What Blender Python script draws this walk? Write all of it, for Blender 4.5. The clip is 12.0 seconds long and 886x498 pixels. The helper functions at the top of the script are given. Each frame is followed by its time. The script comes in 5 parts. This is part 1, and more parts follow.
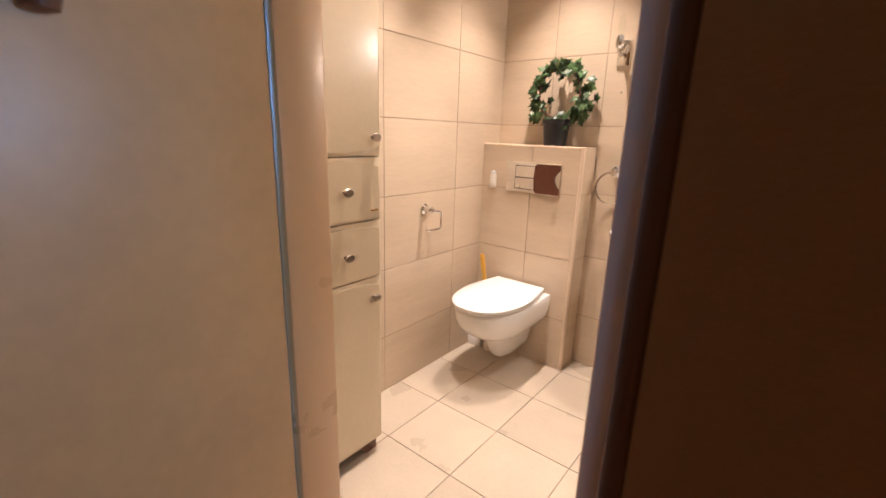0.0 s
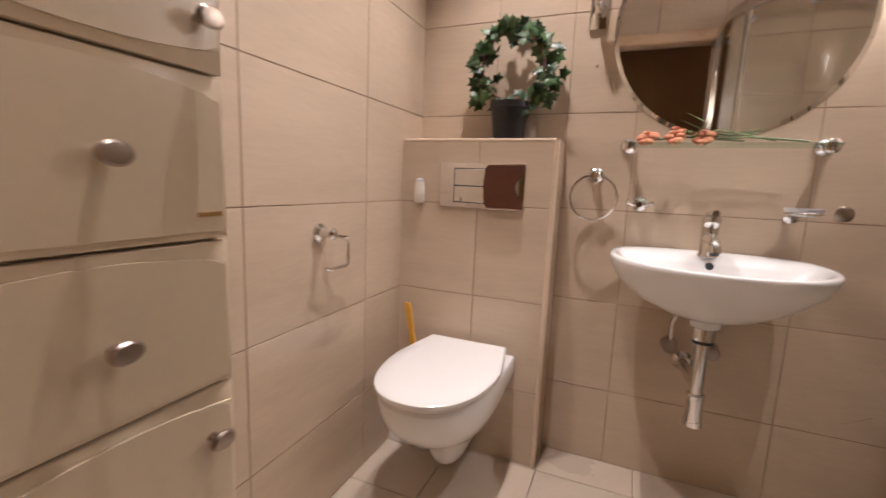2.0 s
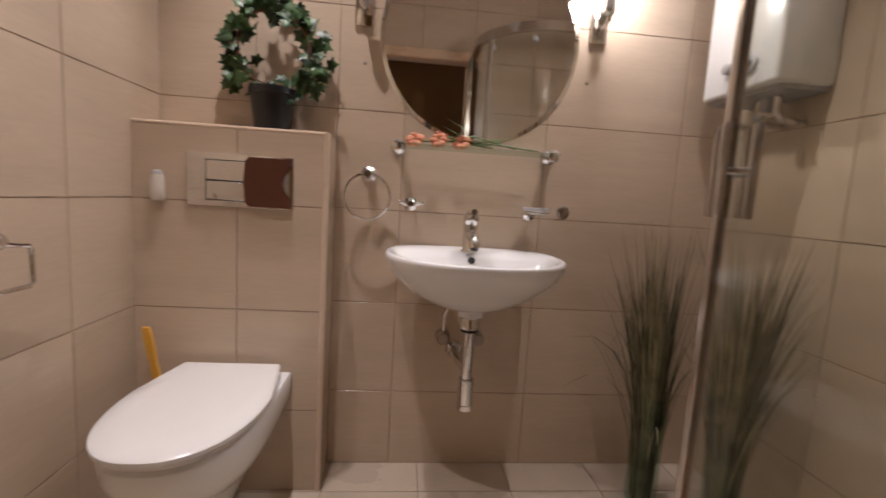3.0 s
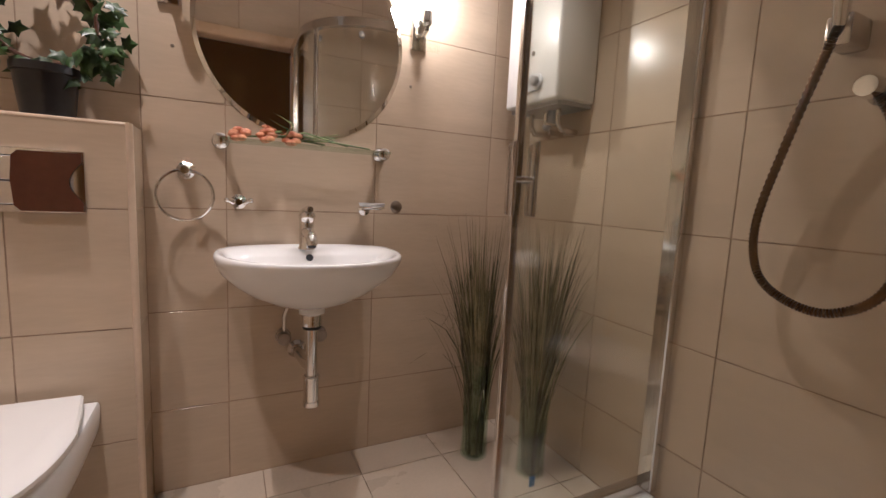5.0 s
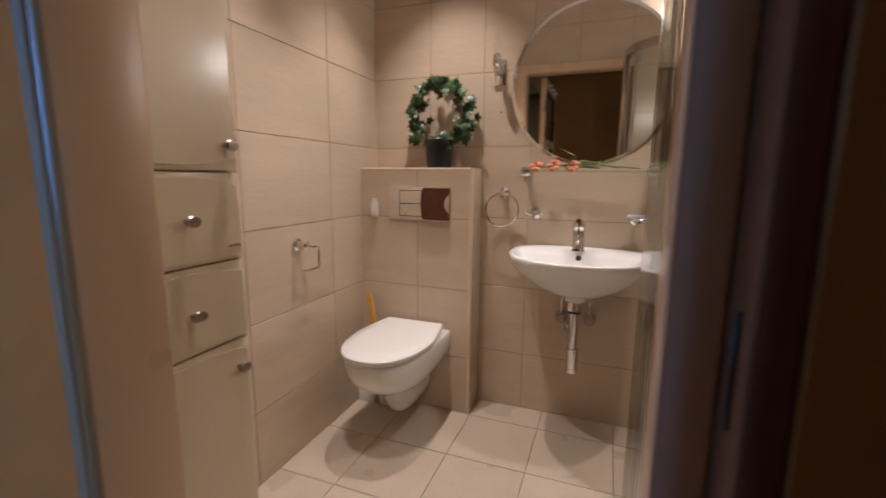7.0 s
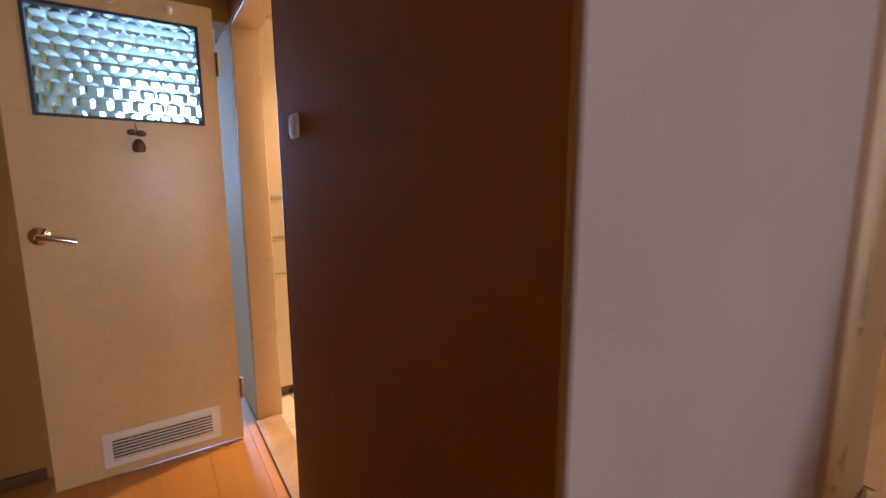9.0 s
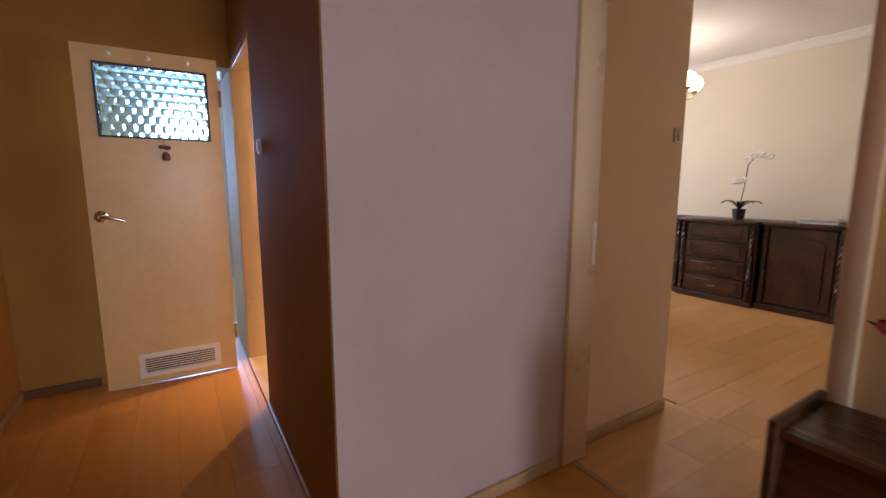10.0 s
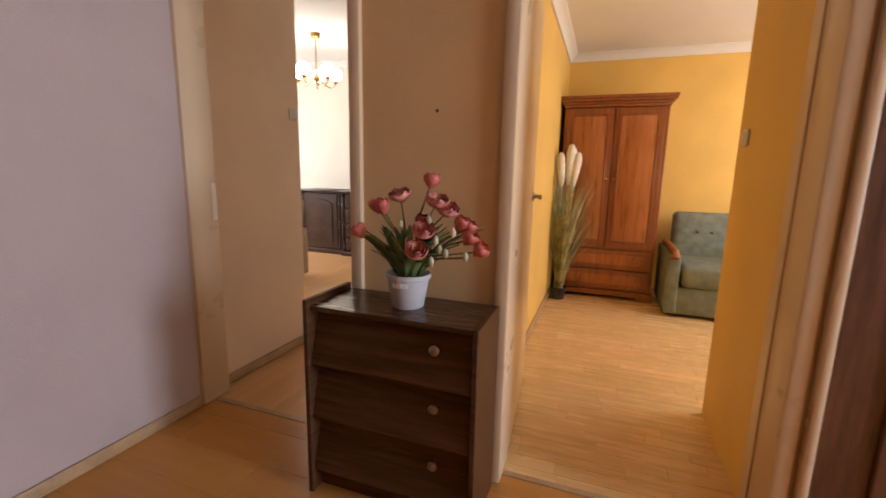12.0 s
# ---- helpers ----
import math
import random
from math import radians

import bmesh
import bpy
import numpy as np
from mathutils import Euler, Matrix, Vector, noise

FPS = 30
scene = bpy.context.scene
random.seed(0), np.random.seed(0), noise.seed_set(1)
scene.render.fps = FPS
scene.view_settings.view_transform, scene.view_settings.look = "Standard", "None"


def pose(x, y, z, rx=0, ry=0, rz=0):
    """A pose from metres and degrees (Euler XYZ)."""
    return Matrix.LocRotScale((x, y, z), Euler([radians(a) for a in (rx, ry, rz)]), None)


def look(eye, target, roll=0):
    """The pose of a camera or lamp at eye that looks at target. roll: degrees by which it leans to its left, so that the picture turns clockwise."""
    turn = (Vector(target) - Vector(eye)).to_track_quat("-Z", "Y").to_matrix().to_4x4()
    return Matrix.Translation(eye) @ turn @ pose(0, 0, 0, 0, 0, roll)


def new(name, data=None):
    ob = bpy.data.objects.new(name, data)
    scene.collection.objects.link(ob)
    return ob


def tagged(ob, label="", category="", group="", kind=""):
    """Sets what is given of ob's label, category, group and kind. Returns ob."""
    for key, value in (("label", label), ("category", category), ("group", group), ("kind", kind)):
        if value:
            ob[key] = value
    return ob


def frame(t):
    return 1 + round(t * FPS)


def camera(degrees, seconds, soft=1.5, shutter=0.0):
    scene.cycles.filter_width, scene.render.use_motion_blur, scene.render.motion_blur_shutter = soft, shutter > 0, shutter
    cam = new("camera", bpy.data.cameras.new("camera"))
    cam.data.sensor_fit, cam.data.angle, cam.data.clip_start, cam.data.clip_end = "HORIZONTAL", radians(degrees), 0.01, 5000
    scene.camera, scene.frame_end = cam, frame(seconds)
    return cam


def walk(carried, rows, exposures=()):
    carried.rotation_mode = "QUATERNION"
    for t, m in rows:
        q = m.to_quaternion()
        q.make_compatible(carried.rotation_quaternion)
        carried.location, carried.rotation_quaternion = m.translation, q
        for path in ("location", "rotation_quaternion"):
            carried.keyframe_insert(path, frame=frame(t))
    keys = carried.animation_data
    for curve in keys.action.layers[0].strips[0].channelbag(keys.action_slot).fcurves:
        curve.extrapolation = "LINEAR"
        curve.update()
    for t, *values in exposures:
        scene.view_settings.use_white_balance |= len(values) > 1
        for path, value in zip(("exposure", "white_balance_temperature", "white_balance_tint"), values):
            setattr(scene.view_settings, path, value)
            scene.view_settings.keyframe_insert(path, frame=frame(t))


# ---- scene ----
cam = camera(91.4, 12.0, shutter=0.35)
PATH = [
    (0, (1.405, -2.258, 1.251), (0.197, -0.75, 0.735), 1.8),
    (0.5, (1.191, -2.089, 1.144), (-0.002, -0.569, 0.629), 1.5),
    (1, (0.995, -1.926, 1.047), (-0.152, -0.355, 0.583), 1.5),
    (1.5, (0.846, -1.77, 1.05), (-0.205, -0.111, 0.673), 1.8),
    (2, (0.806, -1.672, 1.043), (0.051, 0.155, 0.742), 2.3),
    (2.5, (0.86, -1.565, 1.067), (0.501, 0.381, 0.776), 3.0),
    (3, (0.829, -1.572, 1.023), (1.018, 0.405, 0.792), 3.5),
    (3.5, (0.876, -1.605, 1.003), (1.408, 0.312, 0.799), 2.9),
    (5.3, (0.777, -1.647, 1.053), (1.679, 0.121, 0.809), 2.8),
    (5.5, (0.757, -1.673, 1.055), (1.608, 0.12, 0.807), 2.5),
    (6, (0.794, -1.793, 1.083), (1.319, 0.119, 0.824), 1.6),
    (6.5, (0.901, -1.917, 1.102), (0.911, 0.062, 0.819), 1.3),
    (7, (1.162, -2.075, 1.16), (0.467, -0.224, 0.835), 0.5),
    (7.5, (1.497, -2.158, 1.248), (0.361, -0.555, 0.875), 1.1),
    (7.7, (1.635, -2.186, 1.266), (0.395, -0.666, 0.879), 1.4),
    (9.3, (3.132, -2.073, 1.241), (1.461, -1.01, 0.96), -0.4),
    (9.5, (3.325, -2.062, 1.259), (1.646, -1.014, 0.973), -0.3),
    (10, (3.759, -2.09, 1.23), (2.074, -1.051, 0.943), -0.0),
    (10.5, (4.093, -2.178, 1.208), (2.497, -1.011, 0.908), 0.6),
    (11, (4.255, -2.211, 1.161), (2.939, -0.735, 0.861), 1.0),
    (11.5, (4.309, -2.167, 1.159), (3.339, -0.45, 0.828), 1.1),
    (12, (4.3, -2.158, 1.154), (3.62, -0.31, 0.803), 1.2),
]
EXPOSURES = [(0, 0.65, 5000, 13), (0.5, 0.5, 4750, 13), (1, 0.35, 4700, 13), (2, -0.05, 4600, 13), (2.6, -0.5, 4550, 13), (5.5, -0.4, 4600, 13), (6.5, -0.42, 4600, 13),
             (7, -0.4, 4700, 12), (7.7, 0.65, 5000, 12), (9.3, 0.95, 6800, 21), (10.5, 0.95, 6800, 19), (12, 1.5, 6450, 14)]
walk(cam, [(t, look(eye, target, roll)) for t, eye, target, roll in PATH], EXPOSURES)

# ---- world and light ----
world = bpy.data.worlds.new("world")
scene.world = world
world.use_nodes = True
sky = world.node_tree.nodes.new("ShaderNodeTexSky")
sky.sky_type, sky.sun_disc = "NISHITA", False
sky.sun_elevation, sky.sun_rotation = radians(38), radians(250)
world.node_tree.links.new(sky.outputs["Color"], world.node_tree.nodes["Background"].inputs["Color"])
world.node_tree.nodes["Background"].inputs["Strength"].default_value = 0.12


def area_lamp(name, eye, target, w, h, power, colour):
    data = bpy.data.lights.new(name, "AREA")
    data.shape, data.size, data.size_y, data.energy, data.color = "RECTANGLE", w, h, power, colour
    ob = new(name, data)
    ob.matrix_world = look(eye, target)
    return ob


def point_lamp(name, place, radius, power, colour):
    data = bpy.data.lights.new(name, "POINT")
    data.shadow_soft_size, data.energy, data.color = radius, power, colour
    ob = new(name, data)
    ob.location = place
    return ob


WARM = (1.0, 0.72, 0.47)
DAY = (0.86, 0.93, 1.0)
area_lamp("living_window_light", (-1.15, 1.7, 1.55), (1.0, 1.7, 1.2), 1.9, 1.3, 24, DAY)
area_lamp("bedroom_window_light", (6.95, 1.4, 1.5), (5.0, 1.4, 1.1), 1.7, 1.3, 20, (1.0, 0.95, 0.88))
area_lamp("kitchen_window_light", (-2.45, -1.92, 1.6), (0.3, -1.95, 1.2), 0.56, 1.3, 44, (0.26, 0.54, 1.0))
# Added lamp at an unseen hall-end opening; brings daylight onto the pale wall.
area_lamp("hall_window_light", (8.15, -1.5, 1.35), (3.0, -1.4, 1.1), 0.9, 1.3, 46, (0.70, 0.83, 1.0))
SPOTS = ((0.44, -0.38, 92), (0.44, -1.06, 84), (1.50, -0.54, 66))
for sx, sy, watts in SPOTS:
    data = bpy.data.lights.new("bathroom_downlight", "SPOT")
    data.energy, data.color, data.spot_size, data.spot_blend, data.shadow_soft_size = watts, WARM, radians(78), 0.75, 0.016
    new("bathroom_downlight", data).matrix_world = look((sx, sy, 2.47), (sx, sy, 0))
point_lamp("sconce_bulb", (1.486, -0.085, 1.80), 0.025, 10, WARM)

# ---- materials ----
def material(name, colour, rough=0.5, metal=0.0, spread=0.08, scale=6.0, grain=60.0, bump=0.1, stretch=(1, 1, 1),
             per_piece=0.0, coat=0.0, rough_spread=0.1, second=None, contrast=(0.35, 0.65), gloss=0.5):
    """A surface with large stains, fine grain, uneven gloss and, where asked, a tone of its own for each piece."""
    m = bpy.data.materials.new(name)
    m.use_nodes = True
    n, link = m.node_tree.nodes, m.node_tree.links.new
    b = n["Principled BSDF"]
    b.inputs["Metallic"].default_value = metal
    b.inputs["Specular IOR Level"].default_value = gloss
    b.inputs["Coat Weight"].default_value = coat
    b.inputs["Coat Roughness"].default_value = 0.12
    co, mp = n.new("ShaderNodeTexCoord"), n.new("ShaderNodeMapping")
    mp.inputs["Scale"].default_value = stretch
    info = n.new("ShaderNodeObjectInfo")
    if per_piece:
        shift = n.new("ShaderNodeVectorMath")
        shift.operation = "MULTIPLY_ADD"
        shift.inputs[1].default_value = (13.0, 7.0, 5.0)
        link(info.outputs["Random"], shift.inputs[0])
        link(co.outputs["Object"], shift.inputs[2])
        link(shift.outputs[0], mp.inputs["Vector"])
    else:
        link(co.outputs["Object"], mp.inputs["Vector"])
    big, fine = n.new("ShaderNodeTexNoise"), n.new("ShaderNodeTexNoise")
    big.inputs["Scale"].default_value, fine.inputs["Scale"].default_value = scale, grain
    big.inputs["Detail"].default_value, fine.inputs["Detail"].default_value = 5, 4
    link(mp.outputs[0], big.inputs["Vector"])
    link(mp.outputs[0], fine.inputs["Vector"])
    ramp = n.new("ShaderNodeValToRGB")
    dark = tuple(c * (1 - spread * 1.6) for c in colour)
    light = second or tuple(min(1, c * (1 + spread)) for c in colour)
    ramp.color_ramp.elements[0].position, ramp.color_ramp.elements[1].position = contrast
    ramp.color_ramp.elements[0].color, ramp.color_ramp.elements[1].color = (*dark, 1), (*light, 1)
    mix = n.new("ShaderNodeMath")
    mix.operation = "MULTIPLY_ADD"
    mix.inputs[1].default_value = 0.3
    link(fine.outputs["Fac"], mix.inputs[0])
    part_big = n.new("ShaderNodeMath")
    part_big.operation = "MULTIPLY_ADD"
    part_big.inputs[1].default_value, part_big.inputs[2].default_value = 0.7, 0.0
    link(big.outputs["Fac"], part_big.inputs[0])
    link(part_big.outputs[0], mix.inputs[2])
    link(mix.outputs[0], ramp.inputs["Fac"])
    last = ramp.outputs["Color"]
    if per_piece:
        hsv, val = n.new("ShaderNodeHueSaturation"), n.new("ShaderNodeMapRange")
        val.inputs["To Min"].default_value, val.inputs["To Max"].default_value = 1 - per_piece, 1 + per_piece
        link(info.outputs["Random"], val.inputs["Value"])
        link(val.outputs["Result"], hsv.inputs["Value"])
        link(last, hsv.inputs["Color"])
        last = hsv.outputs["Color"]
    link(last, b.inputs["Base Color"])
    rr = n.new("ShaderNodeMapRange")
    rr.inputs["To Min"].default_value, rr.inputs["To Max"].default_value = max(0.02, rough - rough_spread), min(1, rough + rough_spread)
    link(big.outputs["Fac"], rr.inputs["Value"])
    link(rr.outputs["Result"], b.inputs["Roughness"])
    if bump:
        bp = n.new("ShaderNodeBump")
        bp.inputs["Strength"].default_value, bp.inputs["Distance"].default_value = bump, 0.004
        link(fine.outputs["Fac"], bp.inputs["Height"])
        link(bp.outputs[0], b.inputs["Normal"])
    return m


def glass_material(name, colour, rough=0.0, ior=1.45):
    m = bpy.data.materials.new(name)
    m.use_nodes = True
    b = m.node_tree.nodes["Principled BSDF"]
    b.inputs["Base Color"].default_value = (*colour, 1)
    b.inputs["Transmission Weight"].default_value = 1
    b.inputs["Roughness"].default_value, b.inputs["IOR"].default_value = rough, ior
    return m


def thin_glass(name, colour):
    """Clear sheet glass: light goes straight through, with a Fresnel gloss on top."""
    m = bpy.data.materials.new(name)
    m.use_nodes = True
    n, link = m.node_tree.nodes, m.node_tree.links.new
    n.remove(n["Principled BSDF"])
    clear, gloss, fres, mix = n.new("ShaderNodeBsdfTransparent"), n.new("ShaderNodeBsdfGlossy"), n.new("ShaderNodeLayerWeight"), n.new("ShaderNodeMixShader")
    power, scaled = n.new("ShaderNodeMath"), n.new("ShaderNodeMath")
    power.operation, scaled.operation = "POWER", "MULTIPLY_ADD"
    power.inputs[1].default_value, scaled.inputs[1].default_value, scaled.inputs[2].default_value = 5, 0.6, 0.022
    clear.inputs["Color"].default_value = (*colour, 1)
    gloss.inputs["Roughness"].default_value = 0.02
    fres.inputs["Blend"].default_value = 0.5
    link(fres.outputs["Facing"], power.inputs[0])
    link(power.outputs[0], scaled.inputs[0])
    link(scaled.outputs[0], mix.inputs[0])
    link(clear.outputs[0], mix.inputs[1])
    link(gloss.outputs[0], mix.inputs[2])
    link(mix.outputs[0], n["Material Output"].inputs["Surface"])
    return m


def glow(name, colour, strength):
    m = bpy.data.materials.new(name)
    m.use_nodes = True
    b = m.node_tree.nodes["Principled BSDF"]
    b.inputs["Base Color"].default_value = (0.9, 0.9, 0.9, 1)
    b.inputs["Emission Color"].default_value = (*colour, 1)
    b.inputs["Emission Strength"].default_value = strength
    return m


TILE = material("wall_tile", (0.585, 0.475, 0.345), 0.24, spread=0.085, scale=2.2, grain=22, bump=0.02, stretch=(0.8, 0.8, 4.5), per_piece=0.03, contrast=(0.25, 0.75), rough_spread=0.05)
FLOOR_TILE = material("floor_tile", (0.60, 0.51, 0.395), 0.30, spread=0.05, scale=4.0, grain=90, bump=0.04, per_piece=0.03)
GROUT = material("grout", (0.37, 0.27, 0.185), 0.85, spread=0.2, scale=9)
PAINT_HALL = material("hall_paint", (0.52, 0.415, 0.385), 0.7, gloss=0.3, spread=0.06, scale=2.2, grain=140, bump=0.22)
# Brown paint, deepened to stand in for shade at the hall's dim end.
PAINT_SHADED_BROWN = material("shaded_brown_hall_paint", (0.36, 0.175, 0.042), 0.8, gloss=0.22, spread=0.07, scale=2.2, grain=140, bump=0.22)
# Warm-lit copies of the hall paint: bounced light is put into the tone.
PAINT_LIT_PEACH = material("lit_peach_paint", (0.83, 0.61, 0.43), 0.62, spread=0.05, scale=2.2, grain=140, bump=0.2)
PAINT_LIT_BEIGE = material("lit_beige_paint", (0.70, 0.45, 0.22), 0.65, spread=0.06, scale=2.2, grain=140, bump=0.22)
PAINT_LIVING = material("living_paint", (0.74, 0.66, 0.55), 0.65, spread=0.03, scale=2.0, grain=140, bump=0.2)
PAINT_YELLOW = material("yellow_paint", (0.78, 0.505, 0.13), 0.65, spread=0.07, scale=2.0, grain=120, bump=0.25)
PAINT_WHITE = material("ceiling_paint", (0.78, 0.76, 0.73), 0.75, spread=0.03, scale=1.5, grain=110, bump=0.15)
CREAM = material("cream_gloss_paint", (0.68, 0.50, 0.32), 0.30, spread=0.03, scale=3, grain=40, bump=0.04, contrast=(0.1, 0.9))
DOOR_CREAM = material("door_enamel", (0.68, 0.465, 0.22), 0.33, spread=0.06, scale=2.2, grain=30, bump=0.07)
CABINET = material("cabinet_lacquer", (0.68, 0.58, 0.41), 0.22, spread=0.03, scale=2, grain=60, bump=0.02)
CERAMIC = material("white_ceramic", (0.82, 0.81, 0.79), 0.07, spread=0.01, scale=3, grain=30, bump=0.0, rough_spread=0.03, coat=0.4)
SEAT_PLASTIC = material("seat_plastic", (0.80, 0.78, 0.75), 0.16, spread=0.01, scale=3, grain=60, bump=0.0, rough_spread=0.04)
CHROME = material("chrome", (0.78, 0.77, 0.76), 0.09, 1.0, spread=0.03, scale=8, grain=60, bump=0.0, rough_spread=0.04)
NICKEL = material("brushed_nickel", (0.36, 0.31, 0.26), 0.30, 1.0, spread=0.06, scale=10, grain=90, bump=0.05)
STEEL_DULL = material("dull_chrome", (0.62, 0.58, 0.54), 0.2, 1.0, spread=0.08, scale=7, grain=60, bump=0.03)
BRONZE = material("hose_bronze", (0.14, 0.075, 0.032), 0.32, 1.0, spread=0.15, scale=20, grain=120, bump=0.1)
BRASS = material("brass", (0.62, 0.43, 0.17), 0.25, 1.0, spread=0.1, scale=10)
MIRROR = material("mirror_silver", (0.86, 0.86, 0.85), 0.02, 1.0, spread=0.0, bump=0.0, rough_spread=0.0)
GLASS = thin_glass("clear_glass", (0.97, 0.98, 0.96))
GLASS_GREEN = thin_glass("green_glass", (0.88, 0.94, 0.89))
GLASS_PATTERN = glass_material("patterned_glass", (0.74, 0.93, 0.88), 0.06)
PLINTH = material("brown_plinth", (0.13, 0.06, 0.035), 0.4, spread=0.15, scale=8)
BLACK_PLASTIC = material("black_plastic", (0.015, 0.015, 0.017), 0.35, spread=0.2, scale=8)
WHITE_PLASTIC = material("white_plastic", (0.76, 0.71, 0.62), 0.35, spread=0.03, scale=8)
BROWN_GLOSS = material("brown_plastic", (0.085, 0.025, 0.012), 0.12, spread=0.1, scale=5, bump=0.0)
YELLOW_PLASTIC = material("yellow_plastic", (0.75, 0.42, 0.03), 0.35, spread=0.08, scale=20)
HEATER_WHITE = material("heater_enamel", (0.76, 0.75, 0.73), 0.25, spread=0.02, scale=4)
GREY_PLASTIC = material("grey_plastic", (0.36, 0.35, 0.34), 0.4, spread=0.05, scale=8)
IVY = material("ivy_leaf", (0.025, 0.065, 0.015), 0.42, spread=0.5, scale=18, grain=90, second=(0.075, 0.14, 0.035))
DARK_BROWN = material("dark_brown", (0.15, 0.07, 0.03), 0.5, gloss=0.12, spread=0.1, scale=3, grain=40, bump=0.05)
def tone_islands(m, low, high):
    """Gives each blade of a joined mesh a tone of its own."""
    n, link = m.node_tree.nodes, m.node_tree.links.new
    geo, val, hsv = n.new("ShaderNodeNewGeometry"), n.new("ShaderNodeMapRange"), n.new("ShaderNodeHueSaturation")
    val.inputs["To Min"].default_value, val.inputs["To Max"].default_value = low, high
    base = n["Principled BSDF"].inputs["Base Color"]
    link(geo.outputs["Random Per Island"], val.inputs["Value"])
    link(val.outputs["Result"], hsv.inputs["Value"])
    link(base.links[0].from_socket, hsv.inputs["Color"])
    link(hsv.outputs["Color"], base)
    return m


GRASS = material("grass_blade", (0.12, 0.125, 0.04), 0.55, spread=0.4, scale=9, grain=60, second=(0.31, 0.28, 0.15))
REED = material("reed_blade", (0.16, 0.24, 0.06), 0.5, spread=0.4, scale=9, grain=60, second=(0.62, 0.58, 0.32))
for blades, low, high in ((GRASS, 0.35, 1.7), (REED, 0.5, 1.5), (IVY, 0.6, 1.5)):
    tone_islands(blades, low, high)
PLUME = material("white_plume", (0.78, 0.75, 0.70), 0.9, spread=0.08, scale=30, grain=160, bump=0.5)
TULIP_RED = material("tulip_petal", (0.60, 0.07, 0.05), 0.5, spread=0.25, scale=14, grain=50, second=(0.80, 0.24, 0.17))
TULIP_PINK = material("tulip_petal_pink", (0.66, 0.11, 0.09), 0.5, spread=0.25, scale=14, grain=50, second=(0.86, 0.38, 0.29))
TULIP_BUD = material("tulip_bud", (0.55, 0.50, 0.30), 0.5, spread=0.2, scale=14, second=(0.74, 0.62, 0.42))
TULIP_LEAF = material("tulip_leaf", (0.085, 0.15, 0.035), 0.45, spread=0.4, scale=16, second=(0.26, 0.33, 0.12))
ALSTRO = material("orange_petal", (0.72, 0.16, 0.05), 0.5, spread=0.25, scale=40, second=(0.8, 0.42, 0.22))
POT_WHITE = material("white_pot", (0.55, 0.55, 0.57), 0.45, spread=0.04, scale=9)
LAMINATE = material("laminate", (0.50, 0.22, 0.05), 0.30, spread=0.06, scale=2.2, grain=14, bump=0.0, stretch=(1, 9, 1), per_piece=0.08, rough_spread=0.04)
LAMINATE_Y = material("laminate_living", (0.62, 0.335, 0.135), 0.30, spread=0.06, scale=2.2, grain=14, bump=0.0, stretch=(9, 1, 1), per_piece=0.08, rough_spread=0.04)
PARQUET = material("parquet", (0.72, 0.475, 0.225), 0.27, spread=0.03, scale=3.0, grain=20, bump=0.0, stretch=(1, 9, 1), per_piece=0.07, rough_spread=0.04)
BASEBOARD = material("baseboard_wood", (0.46, 0.30, 0.16), 0.4, spread=0.15, scale=7, grain=60)
WALNUT = material("walnut_veneer", (0.075, 0.028, 0.010), 0.5, gloss=0.2, spread=0.2, scale=4.5, grain=26, bump=0.08, stretch=(0.8, 1, 14), second=(0.115, 0.048, 0.018))
WALNUT_TOP = material("walnut_top", (0.085, 0.038, 0.018), 0.25, gloss=0.35, spread=0.3, scale=4.5, grain=26, bump=0.05, stretch=(0.8, 14, 1), second=(0.125, 0.058, 0.028))
OAK_DARK = material("dark_oak", (0.045, 0.018, 0.012), 0.35, spread=0.4, scale=6, grain=40, bump=0.1, second=(0.075, 0.032, 0.02))
CHERRY = material("cherry_wood", (0.38, 0.125, 0.038), 0.3, spread=0.15, scale=4, grain=28, bump=0.06, stretch=(9, 9, 0.8), second=(0.47, 0.17, 0.055))
CHERRY_DARK = material("cherry_frame", (0.25, 0.08, 0.03), 0.32, spread=0.15, scale=4, grain=28, bump=0.06, stretch=(9, 9, 0.8), second=(0.33, 0.115, 0.045))
ENTRANCE_WOOD = material("entrance_wood", (0.12, 0.045, 0.02), 0.4, spread=0.3, scale=4, grain=30, stretch=(9, 9, 0.8))
GREEN_CLOTH = material("green_upholstery", (0.18, 0.205, 0.165), 0.85, spread=0.2, scale=14, grain=220, bump=0.4)
BEIGE_CLOTH = material("beige_upholstery", (0.42, 0.30, 0.20), 0.85, spread=0.2, scale=14, grain=220, bump=0.4)
ORCHID = material("orchid_petal", (0.76, 0.72, 0.70), 0.5, spread=0.05, scale=20)
PAPER = material("paper", (0.62, 0.62, 0.64), 0.7, spread=0.06, scale=20)
DARK_GREEN = material("orchid_leaf", (0.03, 0.06, 0.025), 0.4, spread=0.3, scale=12)
BULB = glow("lit_bulb", (1.0, 0.80, 0.55), 60)
GLOBE = glow("lit_globe", (1.0, 0.90, 0.76), 6.5)
BACKDROP = glow("sky_backdrop", (0.86, 0.95, 1.0), 1.2)


# ---- building helpers ----
ORIGIN = {}


